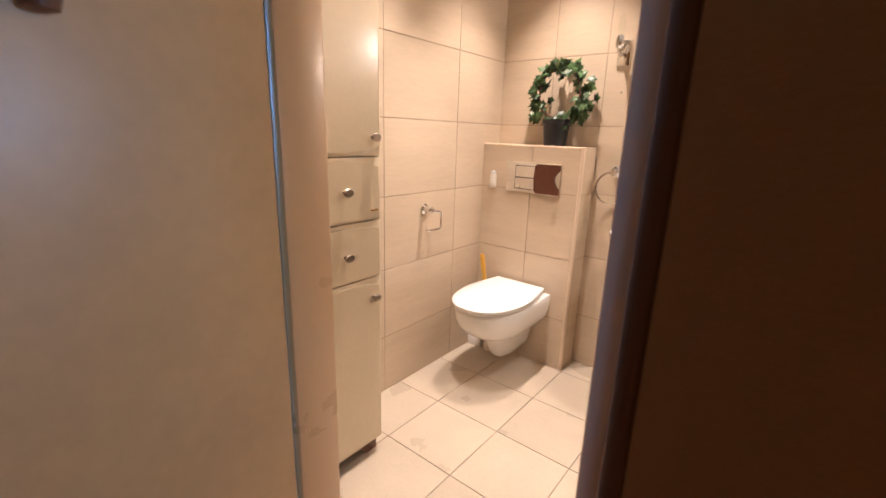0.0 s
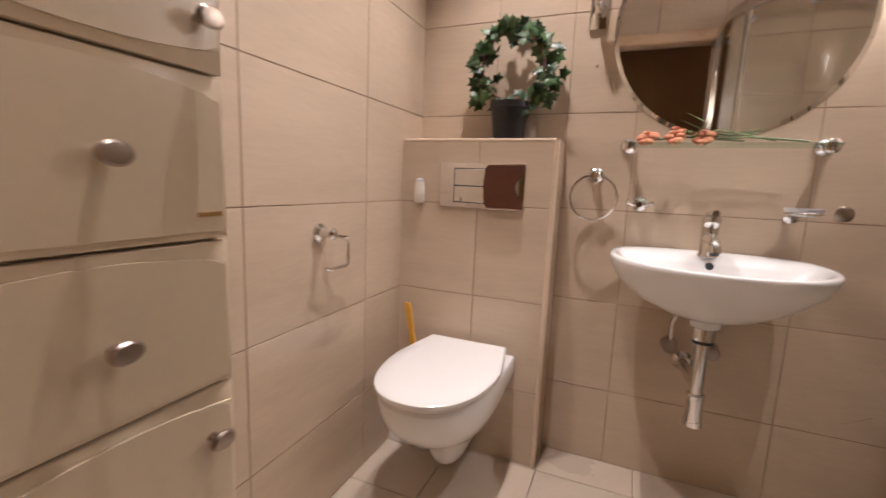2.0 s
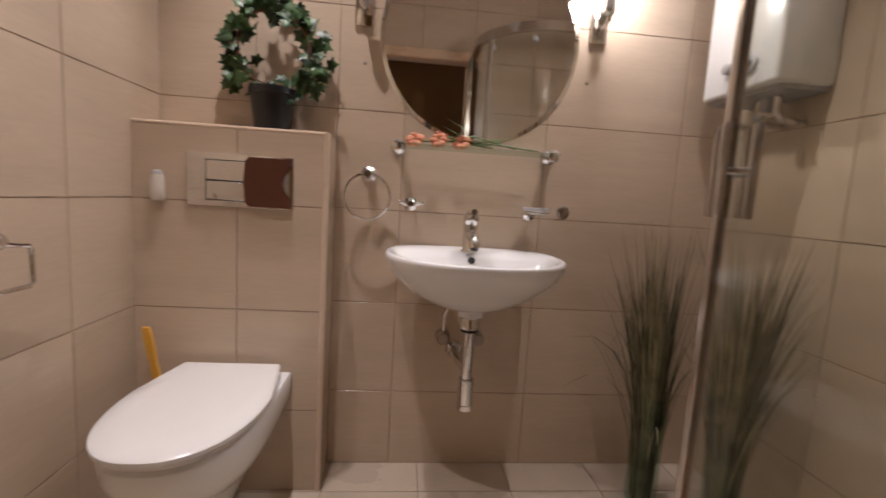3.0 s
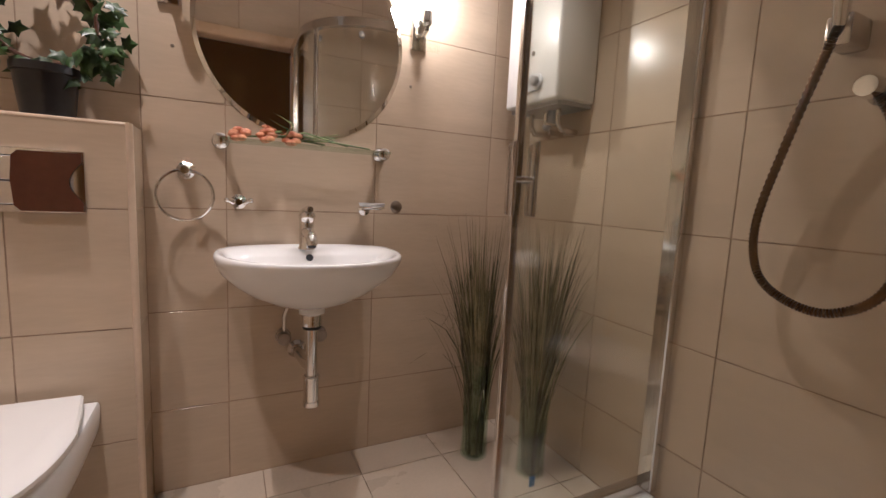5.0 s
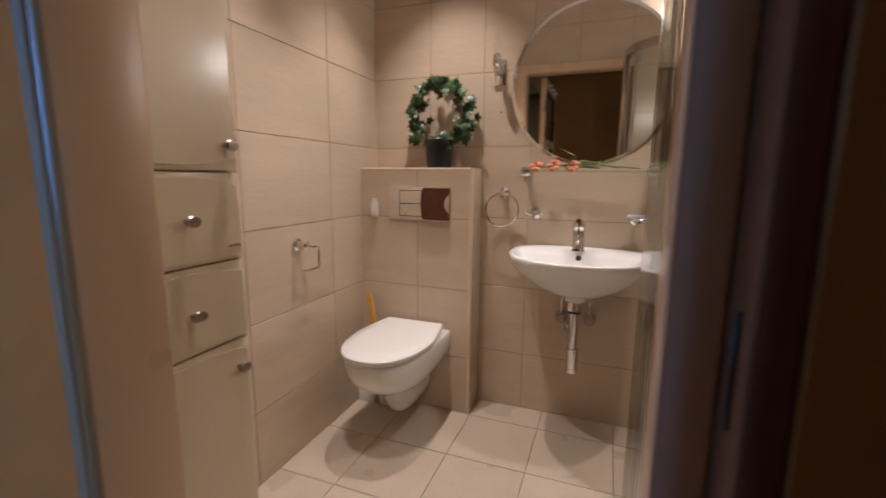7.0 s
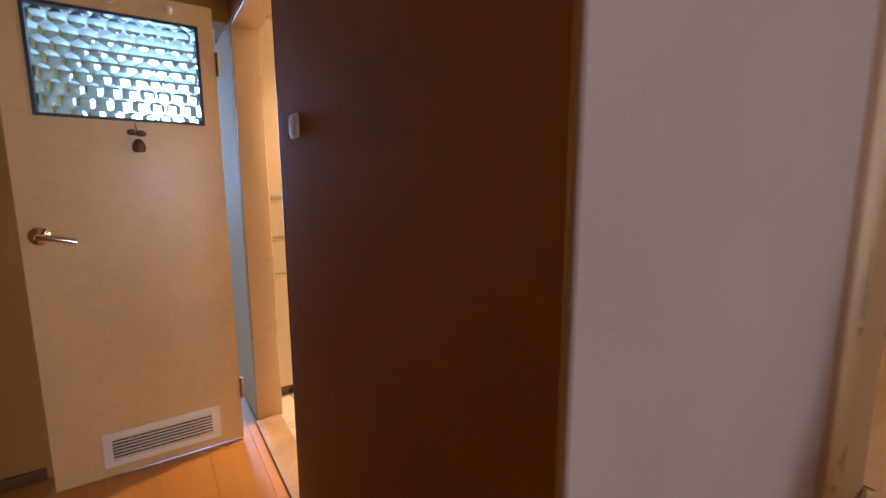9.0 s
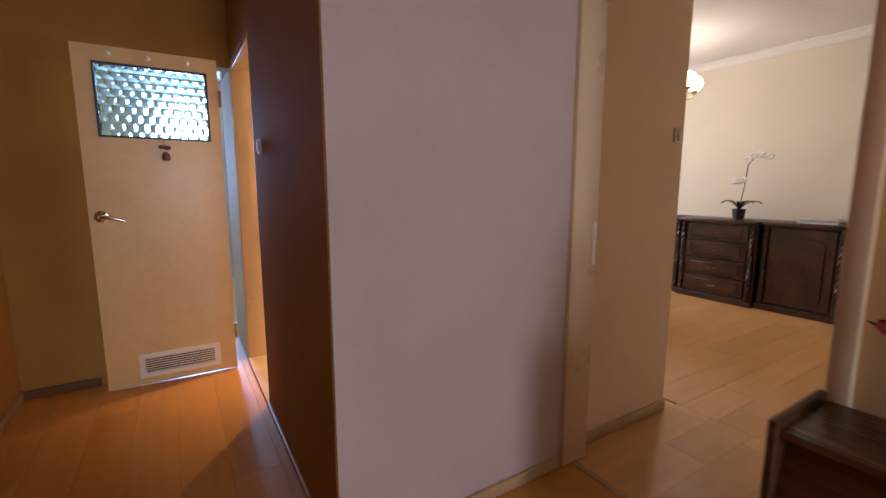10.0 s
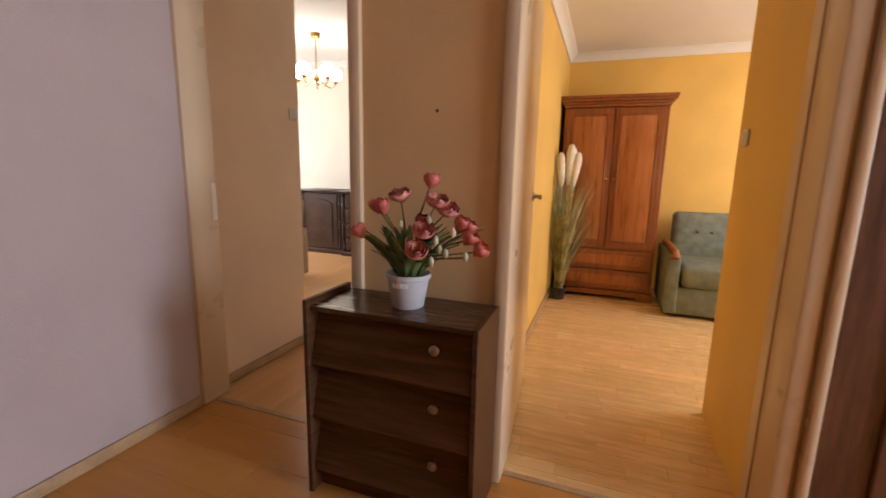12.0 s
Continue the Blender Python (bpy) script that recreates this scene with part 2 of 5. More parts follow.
def box(bm, x0, x1, y0, y1, z0, z1, bevel=0.0, segs=1):
    r = bmesh.ops.create_cube(bm, size=1)
    vs = r["verts"]
    for v in vs:
        v.co = Vector((x0 + (v.co.x + 0.5) * (x1 - x0), y0 + (v.co.y + 0.5) * (y1 - y0), z0 + (v.co.z + 0.5) * (z1 - z0)))
    if bevel:
        es = list({e for v in vs for e in v.link_edges})
        bmesh.ops.bevel(bm, geom=es, offset=bevel, segments=segs, affect="EDGES", profile=0.5)
    return bm


def B(*a, **k):
    return box(bmesh.new(), *a, **k)


def loops(bm, rings, close=True, cap0=False, cap1=False):
    """Skins a row of rings of points."""
    vr = [[bm.verts.new(p) for p in ring] for ring in rings]
    n = len(vr[0])
    for a, b in zip(vr, vr[1:]):
        for i in range(n if close else n - 1):
            j = (i + 1) % n
            bm.faces.new((a[i], a[j], b[j], b[i]))
    if cap0:
        bm.faces.new(vr[0][::-1])
    if cap1:
        bm.faces.new(vr[-1])
    return bm


def lathe(bm, profile, centre=(0, 0, 0), axis="z", segs=24, cap=True):
    rings = []
    for r, h in profile:
        ring = []
        for i in range(segs):
            a = 2 * math.pi * i / segs
            u, v = r * math.cos(a), r * math.sin(a)
            p = {"z": (u, v, h), "y": (u, h, v), "x": (h, u, v)}[axis]
            ring.append(Vector(p) + Vector(centre))
        rings.append(ring)
    loops(bm, rings, True, cap, cap)
    return bm


def tube(bm, pts, radius, segs=8, closed=False):
    pts = [Vector(p) for p in pts]
    rings, up = [], None
    n = len(pts)
    for i, p in enumerate(pts):
        if closed:
            d = pts[(i + 1) % n] - pts[i - 1]
        else:
            d = pts[min(i + 1, n - 1)] - pts[max(i - 1, 0)]
        d.normalize()
        if up is None:
            up = d.orthogonal().normalized()
        up = (up - d * up.dot(d)).normalized()
        side = d.cross(up)
        r = radius(i / max(1, n - 1)) if callable(radius) else radius
        rings.append([p + (up * math.cos(2 * math.pi * k / segs) + side * math.sin(2 * math.pi * k / segs)) * r for k in range(segs)])
    if closed:
        rings.append(rings[0])
    loops(bm, rings, True, not closed, not closed)
    return bm


def finish(bm, smooth=40):
    bmesh.ops.remove_doubles(bm, verts=bm.verts, dist=1e-5)
    bmesh.ops.recalc_face_normals(bm, faces=bm.faces)
    for f in bm.faces:
        f.smooth = True
    lim = radians(smooth)
    for e in bm.edges:
        if len(e.link_faces) == 2 and e.calc_face_angle(0) > lim:
            e.smooth = False


def thing(name, place, label="", category="", group="", kind=""):
    ob = new(name)
    ob.location = place
    ORIGIN[ob] = Vector(place)
    ob.empty_display_size = 0.1
    return tagged(ob, label, category, group, kind)


def part(name, bm, mat, parent=None, label="", smooth=40):
    """Links a bmesh, drawn in world places, as one mesh under a thing or part."""
    finish(bm, smooth)
    o = ORIGIN.get(parent, Vector())
    bmesh.ops.translate(bm, verts=bm.verts, vec=-o)
    me = bpy.data.meshes.new(name)
    bm.to_mesh(me)
    bm.free()
    me.materials.append(mat)
    ob = new(name, me)
    if parent:
        ob.parent = parent
        ORIGIN[ob] = o
    return tagged(ob, label)


def solo(name, bm, mat, label, category, kind="", group="", smooth=40):
    """A top-level thing of one mesh, with its origin at its base."""
    lo = [min(v.co[i] for v in bm.verts) for i in range(3)]
    hi = [max(v.co[i] for v in bm.verts) for i in range(3)]
    o = Vector(((lo[0] + hi[0]) / 2, (lo[1] + hi[1]) / 2, lo[2]))
    finish(bm, smooth)
    bmesh.ops.translate(bm, verts=bm.verts, vec=-o)
    me = bpy.data.meshes.new(name)
    bm.to_mesh(me)
    bm.free()
    me.materials.append(mat)
    ob = new(name, me)
    ob.location = o
    ORIGIN[ob] = o
    return tagged(ob, label, category, group, kind)


def setting(name, bm, mat, label, category):
    return solo(name, bm, mat, label, category, "structure")


def ball(bm, c, r, sx=1, sy=1, sz=1, u=14, v=9):
    bmesh.ops.create_uvsphere(bm, u_segments=u, v_segments=v, radius=r, matrix=Matrix.Translation(c) @ Matrix.Diagonal((sx, sy, sz, 1)))
    return bm


def prism(bm, outline, axis, a, b):
    """A flat outline (u, v) pushed out from a to b along axis."""
    def at(u, v, w):
        return {"x": (w, u, v), "y": (u, w, v), "z": (u, v, w)}[axis]
    lo = [bm.verts.new(at(u, v, a)) for u, v in outline]
    hi = [bm.verts.new(at(u, v, b)) for u, v in outline]
    n = len(outline)
    bm.faces.new(lo[::-1])
    bm.faces.new(hi)
    for i in range(n):
        bm.faces.new((lo[i], lo[(i + 1) % n], hi[(i + 1) % n], hi[i]))
    return bm


# ---- the setting ----
def wall(name, spans, mat, label):
    bm = bmesh.new()
    for s in spans:
        box(bm, *s)
    return setting(name, bm, mat, label, "wall")


H, BH = 2.5, 2.5
wall("wall_bathroom_west", [(-0.12, 0, -1.60, 0.15, 0, BH)], GROUT, "grouted masonry wall behind beige bathroom tiles")
WALL_N = wall("wall_bathroom_north", [(0, 2.052, -0.0025, 0.15, 0, BH)], GROUT, "grouted masonry wall behind the washbasin tiles")
WALL_E = wall("wall_bathroom_east", [(2.0525, 2.30, -1.60, 0.15, 0, BH)], GROUT, "grouted masonry wall behind the shower tiles")
DOOR_N = wall("wall_bathroom_south", [(0, 0.455, -1.655, -1.60, 0, BH), (1.30, 2.06, -1.655, -1.60, 0, BH), (0.455, 1.30, -1.655, -1.60, 2.02, BH)], GROUT, "grouted masonry wall round the bathroom doorway")
wall("wall_hall_dim", [(1.30, 2.515, -1.72, -1.655, 0, H), (0.455, 1.30, -1.72, -1.655, 2.02, H), (0.0, 0.466, -1.72, -1.655, 2.02, H)], PAINT_SHADED_BROWN, "brown hall wall beside the bathroom door, its shade partly in the paint")
wall("wall_hall_pale", [(2.30, 2.525, -1.654, -0.60, 0, H), (2.516, 2.525, -1.717, -1.654, 0, H)], PAINT_HALL, "pale plastered hall wall lit by daylight")
wall("wall_living_entry", [(2.30, 2.47, -0.60, 0.15, 0, 2.6)], PAINT_LIT_PEACH, "plastered wall inside the living room entry, warm bounce put into its peach tone")
wall("wall_hall_nail", [(3.40, 4.0, -0.70, -0.60, 0, H), (2.51, 3.40, -0.70, -0.60, 2.0, H), (4.0, 4.84, -0.70, -0.60, 2.0, H), (4.842, 8.2, -0.70, -0.60, 0, H)], PAINT_LIT_BEIGE, "plastered hall wall between two open doorways, warm bounce put into its beige")
wall("wall_hall_south", [(-2.6, 8.32, -3.05, -2.93, 0, H)], PAINT_SHADED_BROWN, "long brown hall wall, its shade partly in the paint")
wall("wall_hall_end", [(0.35, 0.47, -2.93, -2.50, 0, H), (0.35, 0.47, -2.50, -1.72, 2.0, H)], PAINT_SHADED_BROWN, "brown end wall with the kitchen passage, its shade partly in the paint")
wall("wall_kitchen", [(-2.6, -0.12, -1.0, -0.88, 0, H), (-0.12, 0.0, -1.72, -1.60, 0, H), (0.0, 0.464, -1.72, -1.655, 0, 2.02), (-2.6, -2.5, -2.93, -2.22, 0, H), (-2.6, -2.5, -1.62, -1.0, 0, H), (-2.6, -2.5, -2.22, -1.62, 0, 0.9), (-2.6, -2.5, -2.22, -1.62, 2.3, H)], PAINT_WHITE, "white plastered kitchen walls round a window")
# East end of the hall is unseen; added to carry the fill light's opening.
wall("wall_hall_east", [(8.2, 8.32, -2.93, -1.98, 0, H), (8.2, 8.32, -1.02, -0.60, 0, H), (8.2, 8.32, -1.98, -1.02, 2.05, H), (8.2, 8.32, -1.98, -1.02, 0, 0.65)], PAINT_HALL, "unseen beige plastered end wall, added to hold the daylight opening")
wall("wall_living_far", [(-1.35, 3.86, 3.25, 3.37, 0, 2.7)], PAINT_LIVING, "pale cream plastered living room wall behind the sideboard")
wall("wall_living_west", [(-1.35, -1.23, 0.15, 0.7, 0, 2.7), (-1.35, -1.23, 2.7, 3.25, 0, 2.7), (-1.35, -1.23, 0.7, 2.7, 0, 0.85), (-1.35, -1.23, 0.7, 2.7, 2.3, 2.7)], PAINT_LIVING, "pale cream plastered wall with the living room window")
wall("wall_living_south", [(-1.35, 2.30, 0.15, 0.27, 0, 2.7)], PAINT_LIVING, "pale cream plastered wall behind the bathroom")
wall("wall_living_east", [(3.60, 3.66, -0.60, 3.25, 0, 2.7)], PAINT_LIVING, "pale cream plastered wall of the living room")
wall("wall_between_rooms", [(3.66, 3.86, -0.60, 3.25, 0, 2.7)], PAINT_YELLOW, "plastered wall between the two rooms")
wall("wall_bedroom_far", [(3.86, 7.1, 2.72, 2.84, 0, 2.6)], PAINT_YELLOW, "warm yellow plastered wall behind the wardrobe")
wall("wall_bedroom_entry", [(4.84, 4.96, -0.60, 0.15, 0, 2.6), (4.96, 7.1, 0.03, 0.15, 0, 2.6)], PAINT_YELLOW, "warm yellow plastered wall at the bedroom entry")
wall("wall_bedroom_east", [(7.0, 7.12, 0.15, 0.55, 0, 2.6), (7.0, 7.12, 2.25, 2.72, 0, 2.6), (7.0, 7.12, 0.55, 2.25, 0, 0.85), (7.0, 7.12, 0.55, 2.25, 2.2, 2.6)], PAINT_YELLOW, "warm yellow plastered wall with the bedroom window")
for name, s in (("ceiling_bathroom", (0, 2.06, -1.6, 0, BH, BH + 0.1)), ("ceiling_hall", (-2.6, 8.32, -2.93, -1.60, H, H + 0.1)), ("ceiling_hall_front", (2.30, 8.32, -1.60, -0.6, H, H + 0.1)), ("ceiling_hall_side", (-2.6, -0.12, -1.60, -0.88, H, H + 0.1)),
                ("ceiling_living", (-1.35, 3.66, -0.6, 3.25, 2.62, 2.72)), ("ceiling_bedroom", (3.86, 7.1, -0.6, 2.72, 2.36, 2.46))):
    setting(name, B(*s), PAINT_WHITE, "white painted ceiling", "ceiling")


def coving(name, pts):
    bm = bmesh.new()
    prof = [(0, 0), (0, -0.075), (0.012, -0.075), (0.02, -0.05), (0.05, -0.02), (0.075, -0.012), (0.075, 0)]
    (x0, y0, z), (x1, y1, _) = pts
    d = Vector((x1 - x0, y1 - y0, 0)).normalized()
    nrm = Vector((-d.y, d.x, 0))
    rings = [[Vector(p) + nrm * u + Vector((0, 0, v)) for u, v in prof] for p in pts]
    loops(bm, rings, True, True, True)
    return setting(name, bm, PAINT_WHITE, "white plaster coving under the ceiling", "trim")


coving("trim_coving_living", [(3.66, 3.248, 2.62), (-1.23, 3.248, 2.62)])
coving("trim_coving_bedroom_far", [(7.0, 2.718, 2.36), (3.86, 2.718, 2.36)])
coving("trim_coving_bedroom_side", [(3.862, 2.72, 2.36), (3.862, -0.6, 2.36)])

# floors: screed slabs that carry tiles and boards
FLOOR_BATH = setting("floor_bathroom", B(0, 2.06, -1.655, 0, -0.1, -0.006), GROUT, "grout bed under cream floor tiles", "floor")
FLOOR_HALL = setting("floor_hall", B(-2.6, 8.32, -3.05, -0.66, -0.1, -0.012), LAMINATE, "orange-brown laminate hall floor", "floor")
FLOOR_LIVING = setting("floor_living", B(-1.35, 3.86, -0.655, 3.37, -0.1, -0.008), PARQUET, "light wooden living room floor", "floor")
FLOOR_BED = setting("floor_bedroom", B(3.865, 7.1, -0.655, 2.84, -0.1, -0.008), PARQUET, "light parquet bedroom floor", "floor")
setting("ground", B(-30, 40, -30, 40, -3.2, -3.1), GROUT, "plain ground outside the building", "ground")


def casing(name, x0, x1, y0, y1, z1, w, depth_out, mat, label, sides="lr"):
    """A doorway's painted frame: two posts and a head, rounded."""
    fr = thing(name, (x0, y0, 0), label, "door frame", kind="structure")
    if "l" in sides:
        part("door_post", B(x0 - w, x0, y0 - depth_out, y1 + depth_out, 0, z1 + w, bevel=0.008, segs=2), mat, fr)
    if "r" in sides:
        part("door_post", B(x1, x1 + w, y0 - depth_out, y1 + depth_out, 0, z1 + w, bevel=0.008, segs=2), mat, fr)
    part("door_head", B(x0, x1, y0 - depth_out, y1 + depth_out, z1, z1 + w, bevel=0.008, segs=2), mat, fr)
    return fr


DOOR_FRAME = casing("door_1", 0.50, 1.266, -1.708, -1.60, 1.985, 0.034, 0.010, CREAM, "cream enamelled bathroom door frame", "l")
# Right post is dark brown, unlike the cream left post and head.
part("door_post", B(1.266, 1.30, -1.718, -1.59, 0, 2.019, bevel=0.008, segs=2), DARK_BROWN, DOOR_FRAME, "dark brown post")
part("door_stop", B(1.217, 1.266, -1.655, -1.588, 0, 1.985, bevel=0.006, segs=2), CREAM, DOOR_FRAME)
part("threshold", B(0.50, 1.266, -1.73, -1.60, -0.006, 0.012, bevel=0.004), BASEBOARD, DOOR_FRAME, "worn wooden threshold strip")
part("architrave", B(0.415, 0.488, -1.60, -1.587, 0, 2.04, bevel=0.005, segs=2), CREAM, DOOR_FRAME)
part("architrave", B(0.415, 1.33, -1.60, -1.5855, 1.99, 2.05, bevel=0.005, segs=2), CREAM, DOOR_FRAME)
part("strike_plate", B(1.262, 1.2668, -1.694, -1.688, 0.96, 1.06, bevel=0.001), BLACK_PLASTIC, DOOR_FRAME, "dark slotted lock plate")

d2 = casing("door_2", 2.545, 3.385, -0.70, -0.59, 1.95, 0.05, 0.022, CREAM, "cream enamelled frame of the open living room doorway")
part("threshold", B(2.545, 3.385, -0.665, -0.635, -0.008, 0.004, bevel=0.002), BASEBOARD, d2)
part("strike_plate", B(2.538, 2.5465, -0.60, -0.575, 0.9, 1.08), STEEL_DULL, d2)
d3 = casing("door_3", 4.015, 4.836, -0.70, -0.59, 1.95, 0.05, 0.022, CREAM, "cream enamelled frame of the open bedroom doorway")
part("threshold", B(4.015, 4.836, -0.665, -0.635, -0.008, 0.004, bevel=0.002), BASEBOARD, d3)
part("door_lining", B(4.833, 4.8395, -0.566, -0.50, 0, 1.95, bevel=0.002), CREAM, d3)
part("door_post", B(4.90, 4.93, -0.735, -0.70, 0, 2.0, bevel=0.008, segs=2), CREAM, d3)


def board(name, x0, x1, y0, y1, h=0.055, mat=BASEBOARD):
    bm = B(x0, x1, y0, y1, 0, h, bevel=0.006, segs=2)
    return setting(name, bm, mat, "brown wooden baseboard along the wall", "baseboard")


board("baseboard_pale", 2.525, 2.54, -1.70, -0.725)
board("baseboard_entry", 2.47, 2.486, -0.565, 0.15)
board("baseboard_dim", 1.29, 2.50, -1.735, -1.72, 0.03)
# This one is a darker brown than the other baseboards.
board("baseboard_end", 0.47, 0.484, -2.93, -2.56, mat=DARK_BROWN)
board("baseboard_south", 0.49, 4.6, -2.93, -2.915)
board("baseboard_bedroom", 3.86, 3.876, -0.56, 2.70)
board("baseboard_living", -1.2, 3.66, 3.236, 3.25)


def window(name, axis, at, a0, a1, z0, z1, facing, label):
    """Frame, mullion and panes in an opening."""
    w = thing(name, (at, a0, z0) if axis == "x" else (a0, at, z0), label, "window", kind="structure")
    f, d = 0.06, 0.05
    def span(b0, b1, c0, c1, e=d):
        return (at - e / 2, at + e / 2, b0, b1, c0, c1)
    mid = (a0 + a1) / 2
    for s in ((a0, a0 + f, z0, z1), (a1 - f, a1, z0, z1), (a0 + f, a1 - f, z0, z0 + f), (a0 + f, a1 - f, z1 - f, z1), (mid - 0.04, mid + 0.04, z0 + f, z1 - f)):
        part("window_frame", B(*span(*s), bevel=0.006), HEATER_WHITE, w)
    for s in ((a0 + f, mid - 0.04, z0 + f, z1 - f), (mid + 0.04, a1 - f, z0 + f, z1 - f)):
        p = part("pane", B(*span(*s, 0.006)), GLASS, w)
        p.visible_shadow = False
    return w


window("window_1", "x", -1.29, 0.7, 2.7, 0.85, 2.3, 1, "white-framed living room window")
window("window_2", "x", 7.06, 0.55, 2.25, 0.85, 2.2, -1, "white-framed bedroom window")
window("window_3", "x", -2.55, -2.22, -1.62, 0.9, 2.3, 1, "white-framed kitchen window")
# Unseen opening, added round the hall fill light.
window("window_4", "x", 8.26, -1.98, -1.02, 0.65, 2.05, -1, "unseen white-framed opening, added at the hall end for daylight")
setting("backdrop", B(-3.6, -3.55, -4.2, 0.4, -0.5, 3.6), BACKDROP, "bright overcast daylight outside the kitchen window", "backdrop")


# ---- bathroom ----
def cistern_box():
    t = thing("cistern_box", (0.3, -0.08, 0), "beige tiled boxed-in cistern behind the toilet", "cistern box", kind="structure")
    part("core", B(0.0, 0.5825, -0.1595, 0.0, 0, 1.2035), GROUT, t)
    return t


BOX = cistern_box()
boxing = thing("pipe_boxing", (0.055, -0.1, 2.09), "pale boxed-in pipe under the bathroom ceiling", "pipe boxing", kind="structure")
part("casing", B(0.003, 0.11, -0.20, -0.005, 2.09, 2.499, bevel=0.003), PAINT_WHITE, boxing)
TRIM = material("tile_trim", (0.66, 0.53, 0.39), 0.3, spread=0.05, scale=4)
part("corner_trim", lathe(bmesh.new(), [(0.0095, 0.0), (0.0095, 1.205)], (0.5785, -0.1565, 0), "z", 20), TRIM, BOX, "rounded cream corner trim")
part("corner_trim", lathe(bmesh.new(), [(0.0075, 0.0), (0.0075, 0.5785)], (0, -0.1555, 1.1995), "x", 20), TRIM, BOX)


def d_ring(cx, hw, yb, yf, z, n=28, back=0.8, power=2.3):
    """A rounded D: straight back at yb, egg front at yf."""
    ym = yb + (yf - yb) * 0.42
    pts = [Vector((cx + hw * back, yb, z)), Vector((cx + hw * (back + 0.55 * (1 - back)), yb + (ym - yb) * 0.5, z))]
    for i in range(n + 1):
        a = math.pi * i / n
        c, s = math.cos(a), math.sin(a)
        pts.append(Vector((cx + hw * math.copysign(abs(c) ** (2 / power), c), ym + (yf - ym) * abs(s) ** (2 / power), z)))
    pts += [Vector((cx - hw * (back + 0.55 * (1 - back)), yb + (ym - yb) * 0.5, z)), Vector((cx - hw * back, yb, z))]
    return pts


def toilet():
    cx, yb = 0.311, -0.166
    t = thing("toilet", (cx, yb, 0.09), "white wall-hung ceramic toilet with its lid closed", "toilet")
    bm = bmesh.new()
    secs = [(0.424, 0.176, -0.688), (0.415, 0.181, -0.695), (0.375, 0.180, -0.692), (0.335, 0.174, -0.676), (0.295, 0.160, -0.640),
            (0.26, 0.138, -0.588), (0.235, 0.112, -0.53), (0.215, 0.088, -0.47), (0.205, 0.06, -0.42)]
    loops(bm, [d_ring(cx, hw, yb, yf, z, back=0.97) for z, hw, yf in secs], True, True, True)
    part("bowl", bm, CERAMIC, t)
    bm = bmesh.new()
    secs = [(0.24, 0.085, -0.50), (0.19, 0.078, -0.47), (0.14, 0.068, -0.445), (0.105, 0.058, -0.425), (0.092, 0.048, -0.41)]
    loops(bm, [d_ring(cx, hw, yb, yf, z, back=0.95, power=2.6) for z, hw, yf in secs], True, True, True)
    part("trap", bm, CERAMIC, t)
    bm = bmesh.new()
    secs = [(0.426, 0.172, -0.69), (0.43, 0.178, -0.697), (0.438, 0.178, -0.697), (0.44, 0.172, -0.69)]
    loops(bm, [d_ring(cx, hw, yb - 0.03, yf, z, back=0.8) for z, hw, yf in secs], True, True, True)
    part("seat", bm, SEAT_PLASTIC, t)
    bm = bmesh.new()
    secs = [(0.443, 0.177, -0.702), (0.447, 0.185, -0.712), (0.457, 0.185, -0.712), (0.463, 0.178, -0.702), (0.466, 0.13, -0.62), (0.467, 0.07, -0.5)]
    loops(bm, [d_ring(cx, hw, yb - 0.03 - 0.04 * (i > 3), yf, z, back=0.8) for i, (z, hw, yf) in enumerate(secs)], True, True, True)
    part("lid", bm, SEAT_PLASTIC, t, "white plastic lid, closed")
    for sx in (-0.075, 0.075):
        bm = lathe(bmesh.new(), [(0.006, -0.014), (0.011, -0.011), (0.011, 0.011), (0.006, 0.014)], (cx + sx, yb - 0.025, 0.447), "x", 12)
        part("hinge", bm, CHROME, t)


toilet()


def oval(cx, cy, hw, back, front, z, n=48, power=2.2):
    pts = []
    for i in range(n):
        a = 2 * math.pi * i / n
        c, s = math.cos(a), math.sin(a)
        u = hw * math.copysign(abs(c) ** (2 / power), c)
        h = back if s > 0 else front
        e = 2 / (3.6 if s > 0 else 2.0)
        pts.append(Vector((cx + u, cy + h * math.copysign(abs(s) ** e, s), z)))
    return pts


